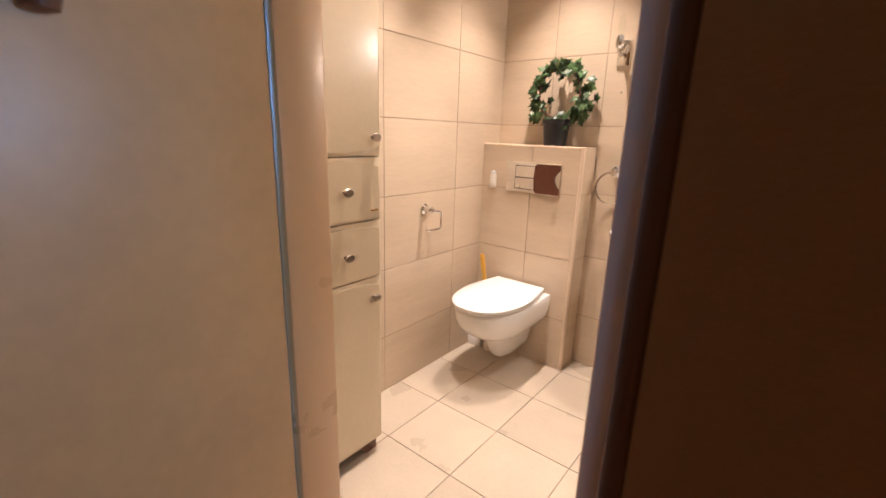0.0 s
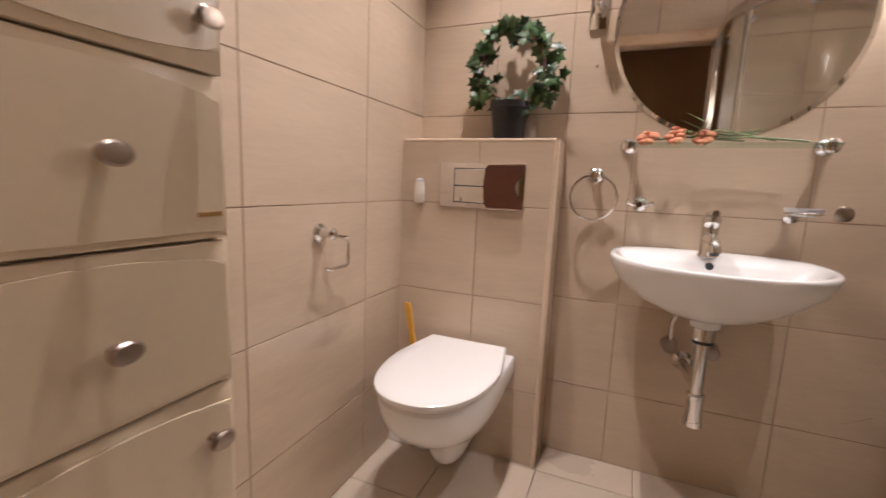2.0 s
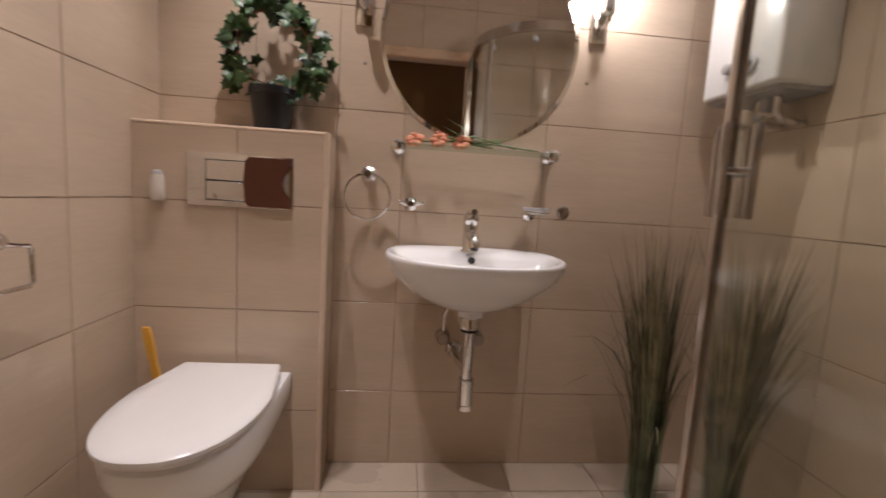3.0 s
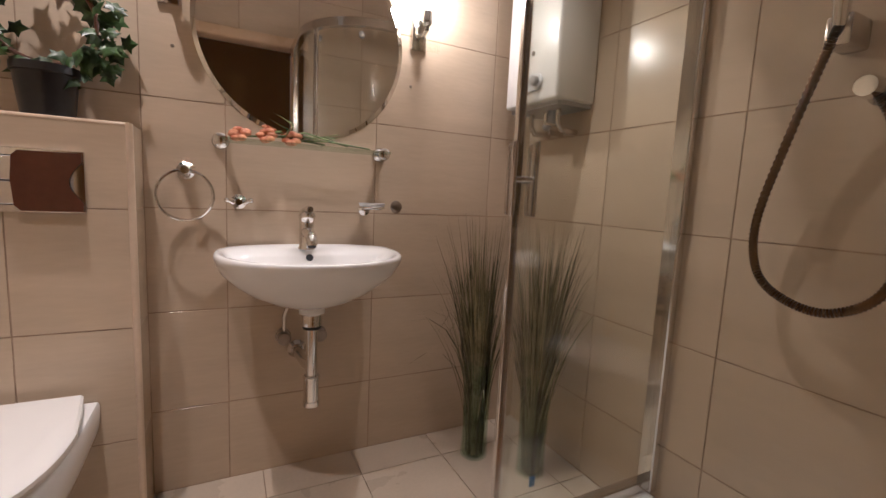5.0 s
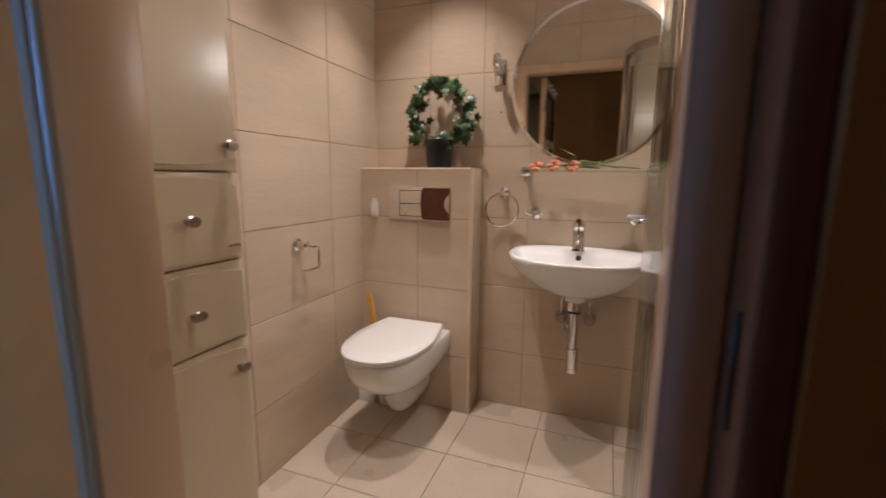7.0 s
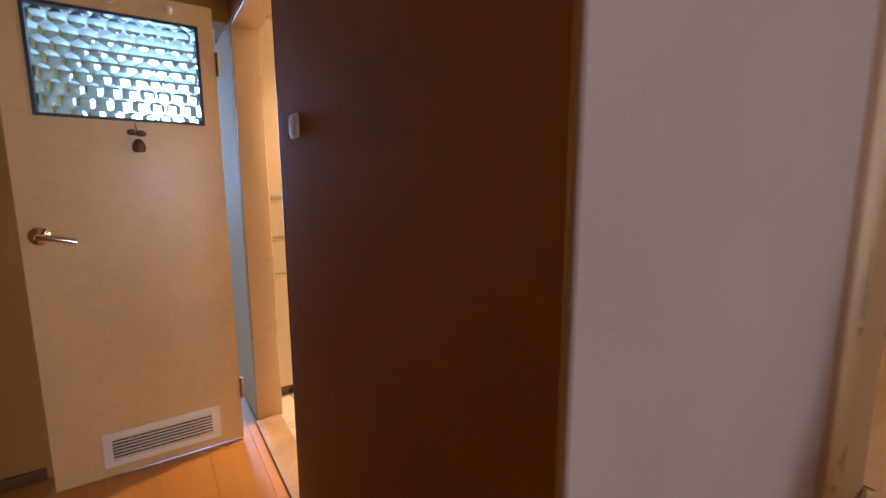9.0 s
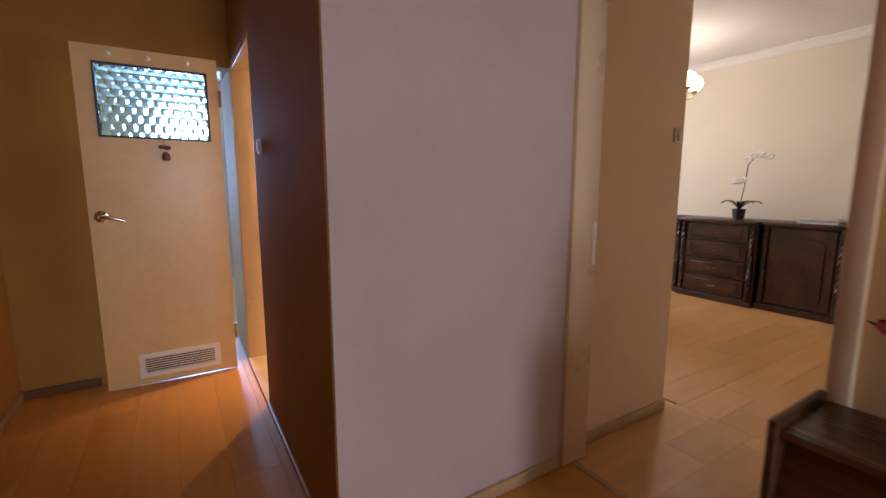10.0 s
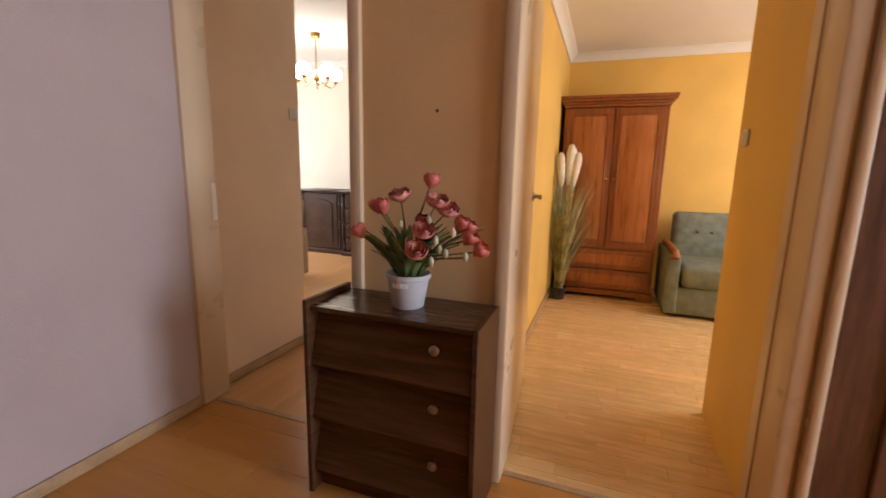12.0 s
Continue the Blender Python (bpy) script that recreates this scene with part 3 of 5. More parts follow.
def washbasin():
    cx, cy = 1.064, -0.2
    t = thing("washbasin", (cx, -0.004, 0.66), "white oval ceramic washbasin fixed to the tiled wall", "washbasin")
    bm = bmesh.new()
    outer = [(0.667, 0.04, 0.04, 0.04), (0.672, 0.075, 0.06, 0.06), (0.69, 0.13, 0.10, 0.10), (0.72, 0.19, 0.145, 0.145), (0.755, 0.236, 0.175, 0.19),
             (0.79, 0.268, 0.19, 0.24), (0.82, 0.283, 0.194, 0.268), (0.838, 0.287, 0.196, 0.282), (0.847, 0.286, 0.196, 0.284), (0.852, 0.281, 0.194, 0.28)]
    inner = [(0.851, 0.268, 0.188, 0.266), (0.843, 0.258, 0.075, 0.254), (0.825, 0.244, 0.062, 0.236), (0.79, 0.212, 0.045, 0.175), (0.76, 0.16, 0.02, 0.13), (0.745, 0.09, -0.01, 0.08), (0.742, 0.02, -0.02, 0.04)]
    rings = [oval(cx, cy, hw, b, f, z) for z, hw, b, f in outer + inner]
    loops(bm, rings, True, True, True)
    part("basin", bm, CERAMIC, t, smooth=60)
    # No hole is cut: a black disc paints the shade inside it.
    part("overflow", lathe(bmesh.new(), [(0.012, -0.138), (0.0115, -0.1475), (0.0, -0.148)], (cx, 0, 0.822), "y", 14), BLACK_PLASTIC, t, "black disc for the shade in the overflow hole")
    part("drain_collar", lathe(bmesh.new(), [(0.042, 0.675), (0.042, 0.648), (0.036, 0.644)], (cx, cy, 0), "z", 20), CERAMIC, t)
    return t


washbasin()


def tap():
    cx, y = 1.058, -0.115
    t = thing("tap", (cx, y, 0.848), "chrome single-lever basin mixer tap", "tap")
    part("body", lathe(bmesh.new(), [(0.028, 0.848), (0.028, 0.853), (0.0245, 0.858), (0.024, 0.93), (0.025, 0.945), (0.023, 0.955)], (cx, y, 0), "z", 20), CHROME, t)
    bm = bmesh.new()
    tube(bm, [(cx, y, 0.905), (cx, y - 0.045, 0.908), (cx, y - 0.085, 0.898), (cx, y - 0.104, 0.882), (cx, y - 0.106, 0.872)], lambda u: 0.020 - 0.003 * u, 14)
    part("spout", bm, CHROME, t)
    part("aerator", lathe(bmesh.new(), [(0.013, 0.866), (0.014, 0.875), (0.011, 0.876)], (cx, y - 0.106, 0), "z", 14), BLACK_PLASTIC, t)
    bm = ball(bmesh.new(), (cx, y - 0.006, 0.962), 0.027, 1, 1.2, 1.1, 18, 12)
    tube(bm, [(cx, y - 0.012, 0.975), (cx, y - 0.04, 0.984), (cx, y - 0.066, 0.986)], lambda u: 0.015 - 0.005 * u, 10)
    part("lever", bm, CHROME, t)


tap()


def basin_waste():
    cx, y = 1.064, -0.2
    t = thing("basin_waste_pipe", (cx, y, 0.32), "chrome bottle trap and waste pipe under the washbasin", "waste pipe")
    part("nut", lathe(bmesh.new(), [(0.030, 0.645), (0.033, 0.64), (0.033, 0.605), (0.028, 0.60)], (cx, y, 0), "z", 16), CHROME, t)
    part("seal_ring", lathe(bmesh.new(), [(0.029, 0.602), (0.031, 0.599), (0.029, 0.594)], (cx, y, 0), "z", 16), BLACK_PLASTIC, t)
    part("pipe", lathe(bmesh.new(), [(0.019, 0.60), (0.019, 0.41)], (cx, y, 0), "z", 16), CHROME, t)
    part("bottle", lathe(bmesh.new(), [(0.024, 0.432), (0.028, 0.428), (0.028, 0.418), (0.0255, 0.416), (0.0255, 0.345), (0.0275, 0.343), (0.0275, 0.326), (0.02, 0.321)], (cx, y, 0), "z", 18), CHROME, t)
    bm = bmesh.new()
    tube(bm, [(cx, y + 0.015, 0.455), (cx - 0.012, y + 0.06, 0.458), (cx - 0.02, y + 0.12, 0.46), (cx - 0.02, -0.008, 0.46)], 0.018, 12)
    part("elbow", bm, CHROME, t)
    part("wall_flange", lathe(bmesh.new(), [(0.03, -0.002), (0.034, -0.008), (0.022, -0.02)], (cx - 0.02, 0, 0.46), "y", 18), CHROME, t)


basin_waste()


def angle_valve(x):
    t = thing("angle_valve", (x, -0.02, 0.5), "chrome angle valve with a braided hose on the tiled wall", "valve", "valves under the washbasin")
    part("rosette", lathe(bmesh.new(), [(0.028, -0.002), (0.027, -0.006), (0.014, -0.012)], (x, 0, 0.515), "y", 18), NICKEL, t)
    part("knob", lathe(bmesh.new(), [(0.012, -0.012), (0.014, -0.03), (0.023, -0.032), (0.024, -0.05), (0.018, -0.056)], (x, 0, 0.515), "y", 18), NICKEL, t)
    bm = bmesh.new()
    tube(bm, [(x, -0.035, 0.535), (x, -0.04, 0.60), (x + (1.064 - x) * 0.4, -0.07, 0.70), (1.064 + (x - 1.064) * 0.3, -0.1, 0.80)], 0.006, 8)
    part("hose", bm, STEEL_DULL, t)


angle_valve(0.995)
angle_valve(1.122)


def mirror():
    cx, cz, r = 1.07, 1.572, 0.35
    t = thing("mirror", (cx, -0.006, cz - r), "round wall mirror with a faceted glass edge", "mirror")
    bm = lathe(bmesh.new(), [(r, -0.003), (r, -0.006), (r - 0.014, -0.0095), (0.0, -0.0095)], (cx, 0, cz), "y", 96, cap=False)
    part("glass", bm, MIRROR, t, smooth=3)


mirror()


def sconce(x, z, lit):
    t = thing("wall_lamp", (x, 0, z), ("chrome wall lamp with a bare lit bulb" if lit else "chrome wall lamp with an unlit candle bulb"), "wall lamp", "wall lamps beside the mirror")
    part("wall_plate", B(x - 0.03, x + 0.03, -0.016, -0.002, z - 0.055, z + 0.06, bevel=0.004, segs=2), CHROME, t)
    bm = tube(bmesh.new(), [(x, -0.012, z), (x, -0.05, z - 0.012), (x, -0.085, z + 0.0), (x, -0.085, z + 0.025)], 0.009, 10)
    part("arm", bm, CHROME, t)
    part("socket", lathe(bmesh.new(), [(0.012, z + 0.012), (0.019, z + 0.02), (0.019, z + 0.062), (0.014, z + 0.068)], (x, -0.085, 0), "z", 16), CHROME, t)
    if lit:
        part("bulb", lathe(bmesh.new(), [(0.008, z + 0.066), (0.012, z + 0.08), (0.017, z + 0.10), (0.015, z + 0.125), (0.006, z + 0.15), (0.001, z + 0.158)], (x, -0.085, 0), "z", 16), BULB, t).visible_shadow = False
        part("glass_plate", B(x - 0.045, x + 0.045, -0.105, -0.10, z - 0.08, z + 0.03, bevel=0.001), GLASS, t).visible_shadow = False
    else:
        part("bulb", lathe(bmesh.new(), [(0.008, z + 0.066), (0.012, z + 0.08), (0.018, z + 0.10), (0.014, z + 0.13), (0.005, z + 0.16), (0.001, z + 0.168)], (x, -0.085, 0), "z", 16), GLASS, t)


sconce(0.664, 1.64, False)
sconce(1.486, 1.655, True)


def wall_dot(x, z, name="screw", r=0.006):
    solo(name, lathe(bmesh.new(), [(r, -0.002), (r, -0.004), (r * 0.6, -0.006)], (x, 0, z), "y", 10), NICKEL, "small metal screw head in the tiled wall", "screw")


wall_dot(0.672, 1.468)
wall_dot(1.462, 1.466)


def glass_shelf():
    t = thing("glass_shelf", (1.07, -0.06, 1.19), "glass shelf on chrome brackets below the mirror", "shelf")
    p = part("shelf_glass", B(0.80, 1.345, -0.135, -0.022, 1.189, 1.197, bevel=0.002), GLASS_GREEN, t)
    p.visible_shadow = False
    for x in (0.80, 1.342):
        bm = lathe(bmesh.new(), [(0.024, -0.002), (0.027, -0.008), (0.022, -0.016), (0.013, -0.02), (0.011, -0.05), (0.02, -0.056), (0.021, -0.07), (0.012, -0.076)], (x, 0, 1.193), "y", 20)
        part("bracket", bm, CHROME, t)


glass_shelf()


def flower_spray(x, z, lean, seed):
    rng = random.Random(seed)
    t = thing("artificial_flower", (x, -0.075, z), "artificial orange flower with a long green stem lying on the shelf", "flower", "flowers on the shelf")
    bm = bmesh.new()
    for i in range(7):
        a = i * 2 * math.pi / 7 + rng.random()
        c = Vector((x + 0.018 * math.cos(a), -0.075 + 0.012 * math.sin(a) * 0.7, z + 0.018 + 0.016 * math.sin(a + 0.4)))
        ball(bm, c, 0.014, 1.2, 0.7, 0.75, 8, 6)
    part("bloom", bm, ALSTRO, t)
    bm = tube(bmesh.new(), [(x + 0.015, -0.075, z + 0.012), (x + 0.12, -0.07, z + 0.02 + lean * 0.02), (x + 0.27, -0.065, z + 0.008)], 0.003, 6)
    part("stem", bm, TULIP_LEAF, t)
    bm = bmesh.new()
    for i in range(3):
        x1 = x + 0.05 + 0.07 * i
        h = (0.075 if i == 0 and lean else 0.012) + rng.random() * 0.01
        loops(bm, [[(x1, -0.08, z + 0.014), (x1 + 0.006, -0.074, z + 0.016)], [(x1 - 0.02 * lean + 0.05, -0.085, z + 0.014 + h * 0.6), (x1 - 0.02 * lean + 0.056, -0.076, z + 0.016 + h * 0.6)],
                   [(x1 + 0.10 - 0.13 * lean, -0.09, z + 0.014 + h), (x1 + 0.101 - 0.13 * lean, -0.088, z + 0.014 + h)]], close=False)
    part("leaf", bm, TULIP_LEAF, t)


flower_spray(0.855, 1.198, 0, 1)
flower_spray(0.935, 1.2, 1, 2)
flower_spray(1.015, 1.198, 0, 3)


def towel_ring():
    x, z = 0.70, 1.092
    t = thing("towel_ring", (x, 0, z - 0.15), "round chrome towel ring on the tiled wall", "towel ring")
    part("mount", lathe(bmesh.new(), [(0.026, -0.002), (0.027, -0.008), (0.016, -0.016), (0.013, -0.045), (0.018, -0.055), (0.012, -0.062)], (x, 0, z), "y", 20), CHROME, t)
    pts = [(x + 0.078 * math.sin(a), -0.05 - 0.012 * (1 - math.cos(a)) / 2, z - 0.078 + 0.078 * math.cos(a)) for a in [2 * math.pi * i / 40 for i in range(40)]]
    part("ring", tube(bmesh.new(), pts, 0.005, 8, closed=True), CHROME, t)


towel_ring()


def robe_hook():
    x, z = 0.852, 0.998
    t = thing("robe_hook", (x, 0, z), "small chrome double hook on the tiled wall", "hook")
    part("mount", lathe(bmesh.new(), [(0.024, -0.002), (0.025, -0.008), (0.015, -0.016), (0.012, -0.034), (0.018, -0.042), (0.01, -0.05)], (x, 0, z), "y", 20), CHROME, t)
    for s in (-1, 1):
        part("peg", ball(tube(bmesh.new(), [(x, -0.035, z - 0.004), (x + s * 0.02, -0.042, z - 0.004), (x + s * 0.034, -0.045, z + 0.004)], 0.006, 8), (x + s * 0.036, -0.045, z + 0.005), 0.009), CHROME, t)


robe_hook()


def soap_dish():
    x, z = 1.297, 0.995
    t = thing("soap_dish", (x, 0, z - 0.02), "frosted glass soap dish in a chrome holder", "soap dish")
    part("mount", lathe(bmesh.new(), [(0.022, -0.002), (0.022, -0.008), (0.011, -0.014), (0.009, -0.05)], (x - 0.01, 0, z - 0.012), "y", 18), CHROME, t)
    part("holder", tube(bmesh.new(), [(x + 0.045 * math.cos(a), -0.075 + 0.03 * math.sin(a), z) for a in [2 * math.pi * i / 24 for i in range(24)]], 0.004, 8, closed=True), CHROME, t)
    bm = loops(bmesh.new(), [[(x + s * 0.05 * math.cos(a), -0.075 + s * 0.034 * math.sin(a), z + h) for a in [2 * math.pi * i / 24 for i in range(24)]] for s, h in ((0.5, -0.008), (0.85, -0.004), (1.0, 0.016), (0.95, 0.016), (0.8, 0.002), (0.3, -0.002))], True, True, True)
    part("dish", bm, PAPER, t)


soap_dish()
solo("blanking_cap", lathe(bmesh.new(), [(0.024, -0.002), (0.024, -0.005), (0.018, -0.009), (0.0, -0.01)], (1.418, 0, 0.998), "y", 20), NICKEL, "round bronze-coloured blanking cap on the tiles", "cap")


def paper_holder():
    y, z = -0.668, 0.888
    t = thing("toilet_paper_holder", (0, y, z - 0.1), "chrome toilet paper holder without a roll on the tiled wall", "paper holder")
    part("mount", lathe(bmesh.new(), [(0.026, 0.002), (0.027, 0.009), (0.016, 0.017), (0.012, 0.045), (0.017, 0.054), (0.010, 0.062)], (0, y, z), "x", 20), CHROME, t)
    pts = [(0.052, y, z - 0.004), (0.055, y + 0.04, z - 0.012), (0.055, y + 0.062, z - 0.014), (0.055, y + 0.07, z - 0.022), (0.055, y + 0.07, z - 0.092), (0.055, y + 0.062, z - 0.10), (0.055, y - 0.02, z - 0.10), (0.055, y - 0.035, z - 0.094)]
    part("arm", tube(bmesh.new(), pts, 0.005, 8), CHROME, t)


paper_holder()


def flush_plate():
    t = thing("flush_plate", (0.322, -0.162, 0.96), "chrome flush plate with a brown sliding cover on the cistern box", "flush plate")
    part("plate", B(0.164, 0.481, -0.172, -0.1615, 0.957, 1.120, bevel=0.004, segs=2), CHROME, t)
    # Black plate under the buttons draws the shade in their gaps.
    part("button_gap", B(0.2195, 0.36, -0.1735, -0.1715, 0.9755, 1.1005), BLACK_PLASTIC, t, "black plate for the shade in the gap round the buttons")
    for z0, z1 in ((0.978, 1.0355), (1.038, 1.098)):
        part("button", B(0.222, 0.352, -0.176, -0.17, z0, z1, bevel=0.002), CHROME, t)
    part("lock", lathe(bmesh.new(), [(0.01, -0.175), (0.009, -0.182), (0.004, -0.184)], (0.243, 0, 0.988), "y", 12), CHROME, t)
    out = [(0.352, 1.113), (0.340, 1.10), (0.335, 1.04), (0.340, 0.975), (0.352, 0.962), (0.478, 0.962)]
    out += [(0.478 - 0.028 * math.sin(math.pi * i / 12), 0.985 + (1.09 - 0.985) * i / 12) for i in range(13)] + [(0.478, 1.113)]
    part("cover", prism(bmesh.new(), out, "y", -0.184, -0.1725), BROWN_GLOSS, t, "glossy dark brown cover")


flush_plate()
t = thing("air_freshener", (0.08, -0.175, 0.965), "small white air freshener stuck on the tiles", "air freshener")
part("body", loops(bmesh.new(), [oval(0.08, -0.172, 0.021 * s, 0.008, 0.013 * s, z, 20) for s, z in ((0.7, 0.966), (1.0, 0.972), (1.02, 1.0), (0.95, 1.03), (0.8, 1.045))], True, True, True), WHITE_PLASTIC, t)
part("cap", loops(bmesh.new(), [oval(0.08, -0.172, 0.021 * s, 0.008, 0.013 * s, z, 20) for s, z in ((0.72, 1.046), (0.66, 1.054), (0.3, 1.058))], True, True, True), PAPER, t)

t = thing("toilet_brush", (0.15, -0.215, 0), "toilet brush with a yellow plastic handle behind the toilet", "toilet brush")
part("holder", lathe(bmesh.new(), [(0.032, 0.0), (0.036, 0.02), (0.034, 0.10), (0.025, 0.112), (0.010, 0.116)], (0.15, -0.215, 0), "z", 20), WHITE_PLASTIC, t)
bm = loops(bmesh.new(), [[Vector((0.15 - (z - 0.1) * 0.155 + w * c, -0.215 - (z - 0.1) * 0.04 + 0.006 * e, z)) for c, e in ((1, 1), (-1, 1), (-1, -1), (1, -1))] for z, w in ((0.10, 0.006), (0.30, 0.007), (0.45, 0.011), (0.47, 0.008), (0.49, 0.011), (0.56, 0.012), (0.585, 0.009))], True, True, True)
part("handle", bm, YELLOW_PLASTIC, t, "yellow plastic handle")
t = thing("pipe_casing", (0.055, -0.2, 0.0), "small white-tiled pipe casing low behind the toilet", "pipe casing", kind="structure")
part("tile", B(0.008, 0.102, -0.242, -0.165, 0.0, 0.056, bevel=0.003, segs=2), CERAMIC, t)


def ivy_leaf(bm, p, d, up, s):
    side = d.cross(up).normalized()
    shape = [(0.0, 0.0), (-0.12, 0.36), (0.2, 0.30), (0.42, 0.58), (0.55, 0.26), (1.0, 0.0), (0.55, -0.26), (0.42, -0.58), (0.2, -0.30), (-0.12, -0.36)]
    c = bm.verts.new(p + d * s * 0.35 + up * s * 0.07)
    vs = [bm.verts.new(p + d * (u * s) + side * (v * s) - up * (abs(v) * s * 0.25)) for u, v in shape]
    for i in range(len(vs)):
        bm.faces.new((c, vs[i], vs[(i + 1) % len(vs)]))


def ivy_wreath():
    rng = random.Random(5)
    cx, cy, cz, r = 0.392, -0.09, 1.462, 0.115
    t = thing("ivy_plant", (cx, cy, 1.199), "artificial ivy trained into a ring in a black pot", "plant")
    part("pot", lathe(bmesh.new(), [(0.052, 1.1995), (0.056, 1.203), (0.068, 1.315), (0.073, 1.318), (0.073, 1.338), (0.067, 1.338), (0.063, 1.318), (0.05, 1.312)], (cx, cy, 0), "z", 28), BLACK_PLASTIC, t, "black plastic pot")
    pts = [(cx + r * math.sin(a), cy + 0.012 * math.sin(3 * a), cz + r * math.cos(a)) for a in [2 * math.pi * i / 40 for i in range(40)]]
    bm = tube(bmesh.new(), pts, 0.006, 6, closed=True)
    for s in (-1, 1):
        tube(bm, [(cx + s * 0.02, cy, 1.312), (cx + s * 0.03, cy, 1.33)], 0.005, 6)
    part("stem", bm, PLINTH, t)
    bm = bmesh.new()
    for i in range(185):
        a = rng.uniform(0, 2 * math.pi)
        rr = r + rng.gauss(0.012, 0.018)
        yo = rng.gauss(0, 0.026)
        if math.cos(a) < -0.75 and rng.random() < 0.45:
            continue
        p = Vector((cx + rr * math.sin(a), cy + yo, cz + rr * math.cos(a)))
        rad = Vector((math.sin(a), 0, math.cos(a)))
        d = (rad * (1 if rr > r - 0.01 else 0.3) * rng.uniform(0.2, 1) + Vector((rng.uniform(-1, 1), rng.uniform(-0.9, 0.25), rng.uniform(-1, 0.6)))).normalized()
        up = (Vector((rng.uniform(-0.6, 0.6), -1.0 + rng.uniform(-0.3, 0.5), rng.uniform(-0.2, 0.8)))).normalized()
        up = (up - d * up.dot(d)).normalized()
        ivy_leaf(bm, p, d, up, rng.uniform(0.034, 0.054))
    for i in range(12):
        sx = rng.choice((-1, 1))
        p = Vector((cx + sx * rng.uniform(0.09, 0.15), cy + rng.uniform(-0.04, 0.02), rng.uniform(1.34, 1.40)))
        d = Vector((sx * 0.5, rng.uniform(-0.5, 0.2), -1)).normalized()
        up = Vector((0.2, -1, 0.2)).normalized()
        ivy_leaf(bm, p, d, (up - d * up.dot(d)).normalized(), rng.uniform(0.03, 0.045))
    part("leaves", bm, IVY, t)


ivy_wreath()


def tall_cabinet():
    x, y0, y1 = 0.298, -1.575, -1.228
    t = thing("tall_cabinet", (0.15, -1.4, 0), "tall cream lacquered bathroom cabinet with doors and drawers", "cabinet")
    part("body", B(0.003, x - 0.022, y0, y1, 0.06, 2.12, bevel=0.002), CABINET, t)
    out = [(y0 + 0.01, 0.0), (y0 + 0.06, 0.0), (y0 + 0.09, 0.035), (y1 - 0.09, 0.035), (y1 - 0.06, 0.0), (y1 - 0.01, 0.0), (y1 - 0.01, 0.06), (y0 + 0.01, 0.06)]
    part("plinth", prism(bmesh.new(), out, "x", 0.03, x - 0.03), PLINTH, t, "dark brown shaped plinth")
    zs = [(0.063, 0.744, "door", 0.675, -1.27), (0.748, 0.952, "drawer", 0.845, -1.388), (0.956, 1.168, "drawer", 1.06, -1.385), (1.172, 2.12, "door", 1.232, -1.265)]
    for z0, z1, name, kz, ky in zs:
        f = part(name, B(x - 0.021, x - 0.006, y0, y1, z0, z1, bevel=0.003, segs=2), CABINET, t)
        m = 0.007
        n = 14
        arch = 0.022
        if z1 < 2:
            top = [(y0 + m + (y1 - y0 - 2 * m) * i / n, z1 - 0.012 - arch * (2 * i / n - 1) ** 2 * 0.8) for i in range(n + 1)]
        else:
            top = [(y0 + m, z1 - 0.01), (y1 - m, z1 - 0.01)]
        lowz = z0 + 0.006 if name == "drawer" or z0 < 0.1 else z0 + 0.012
        if z0 > 1.1:
            bot = [(y1 - m - (y1 - y0 - 2 * m) * i / n, z0 + 0.012 + arch * (2 * i / n - 1) ** 2 * 0.8) for i in range(n + 1)]
        else:
            bot = [(y1 - m, lowz), (y0 + m, lowz)]
        bm = prism(bmesh.new(), top + bot, "x", x - 0.007, x)
        rim = [e for e in bm.edges if all(abs(v.co.x - x) < 1e-6 for v in e.verts)]
        bmesh.ops.bevel(bm, geom=rim, offset=0.0045, segments=3, affect="EDGES")
        part("raised_panel", bm, CABINET, f, smooth=60)
        bm = lathe(bmesh.new(), [(0.007, x - 0.001), (0.0065, x + 0.010), (0.009, x + 0.013), (0.015, x + 0.017), (0.0165, x + 0.022), (0.013, x + 0.026), (0.0, x + 0.027)], (0, 0, 0), "x", 20)
        bmesh.ops.scale(bm, vec=(1, 1.2, 0.85), verts=bm.verts)
        bmesh.ops.translate(bm, verts=bm.verts, vec=(0, ky, kz))
        part("knob", bm, NICKEL, f, "brushed nickel knob")
    part("maker_plate", B(x - 0.001, x + 0.0015, y1 - 0.05, y1 - 0.014, 0.987, 0.993), BRASS, t)


tall_cabinet()


# ---- shower ----
SX, SY, SR = 1.225, -0.765, 0.395
SCX, SCY = SX + SR, SY - SR


def shower_line(inset=0.0, steps=16):
    """The cabin's plan from the door wall round the curve to the east wall."""
    pts = [(SX + inset, -1.586)]
    for i in range(steps + 1):
        a = math.pi - math.pi / 2 * i / steps
        pts.append((SCX + (SR - inset) * math.cos(a), SCY + (SR - inset) * math.sin(a)))
    return pts + [(2.038, SY - inset)]


def ribbon(bm, line, z0, z1, t):
    rings = []
    for i, p in enumerate(line):
        a, b = Vector(line[max(0, i - 1)]), Vector(line[min(len(line) - 1, i + 1)])
        d = (b - a).normalized()
        nrm = Vector((-d.y, d.x)) * (t / 2)
        q = Vector(p)
        rings.append([(*(q + nrm), z0), (*(q - nrm), z0), (*(q - nrm), z1), (*(q + nrm), z1)])
    return loops(bm, rings, True, True, True)


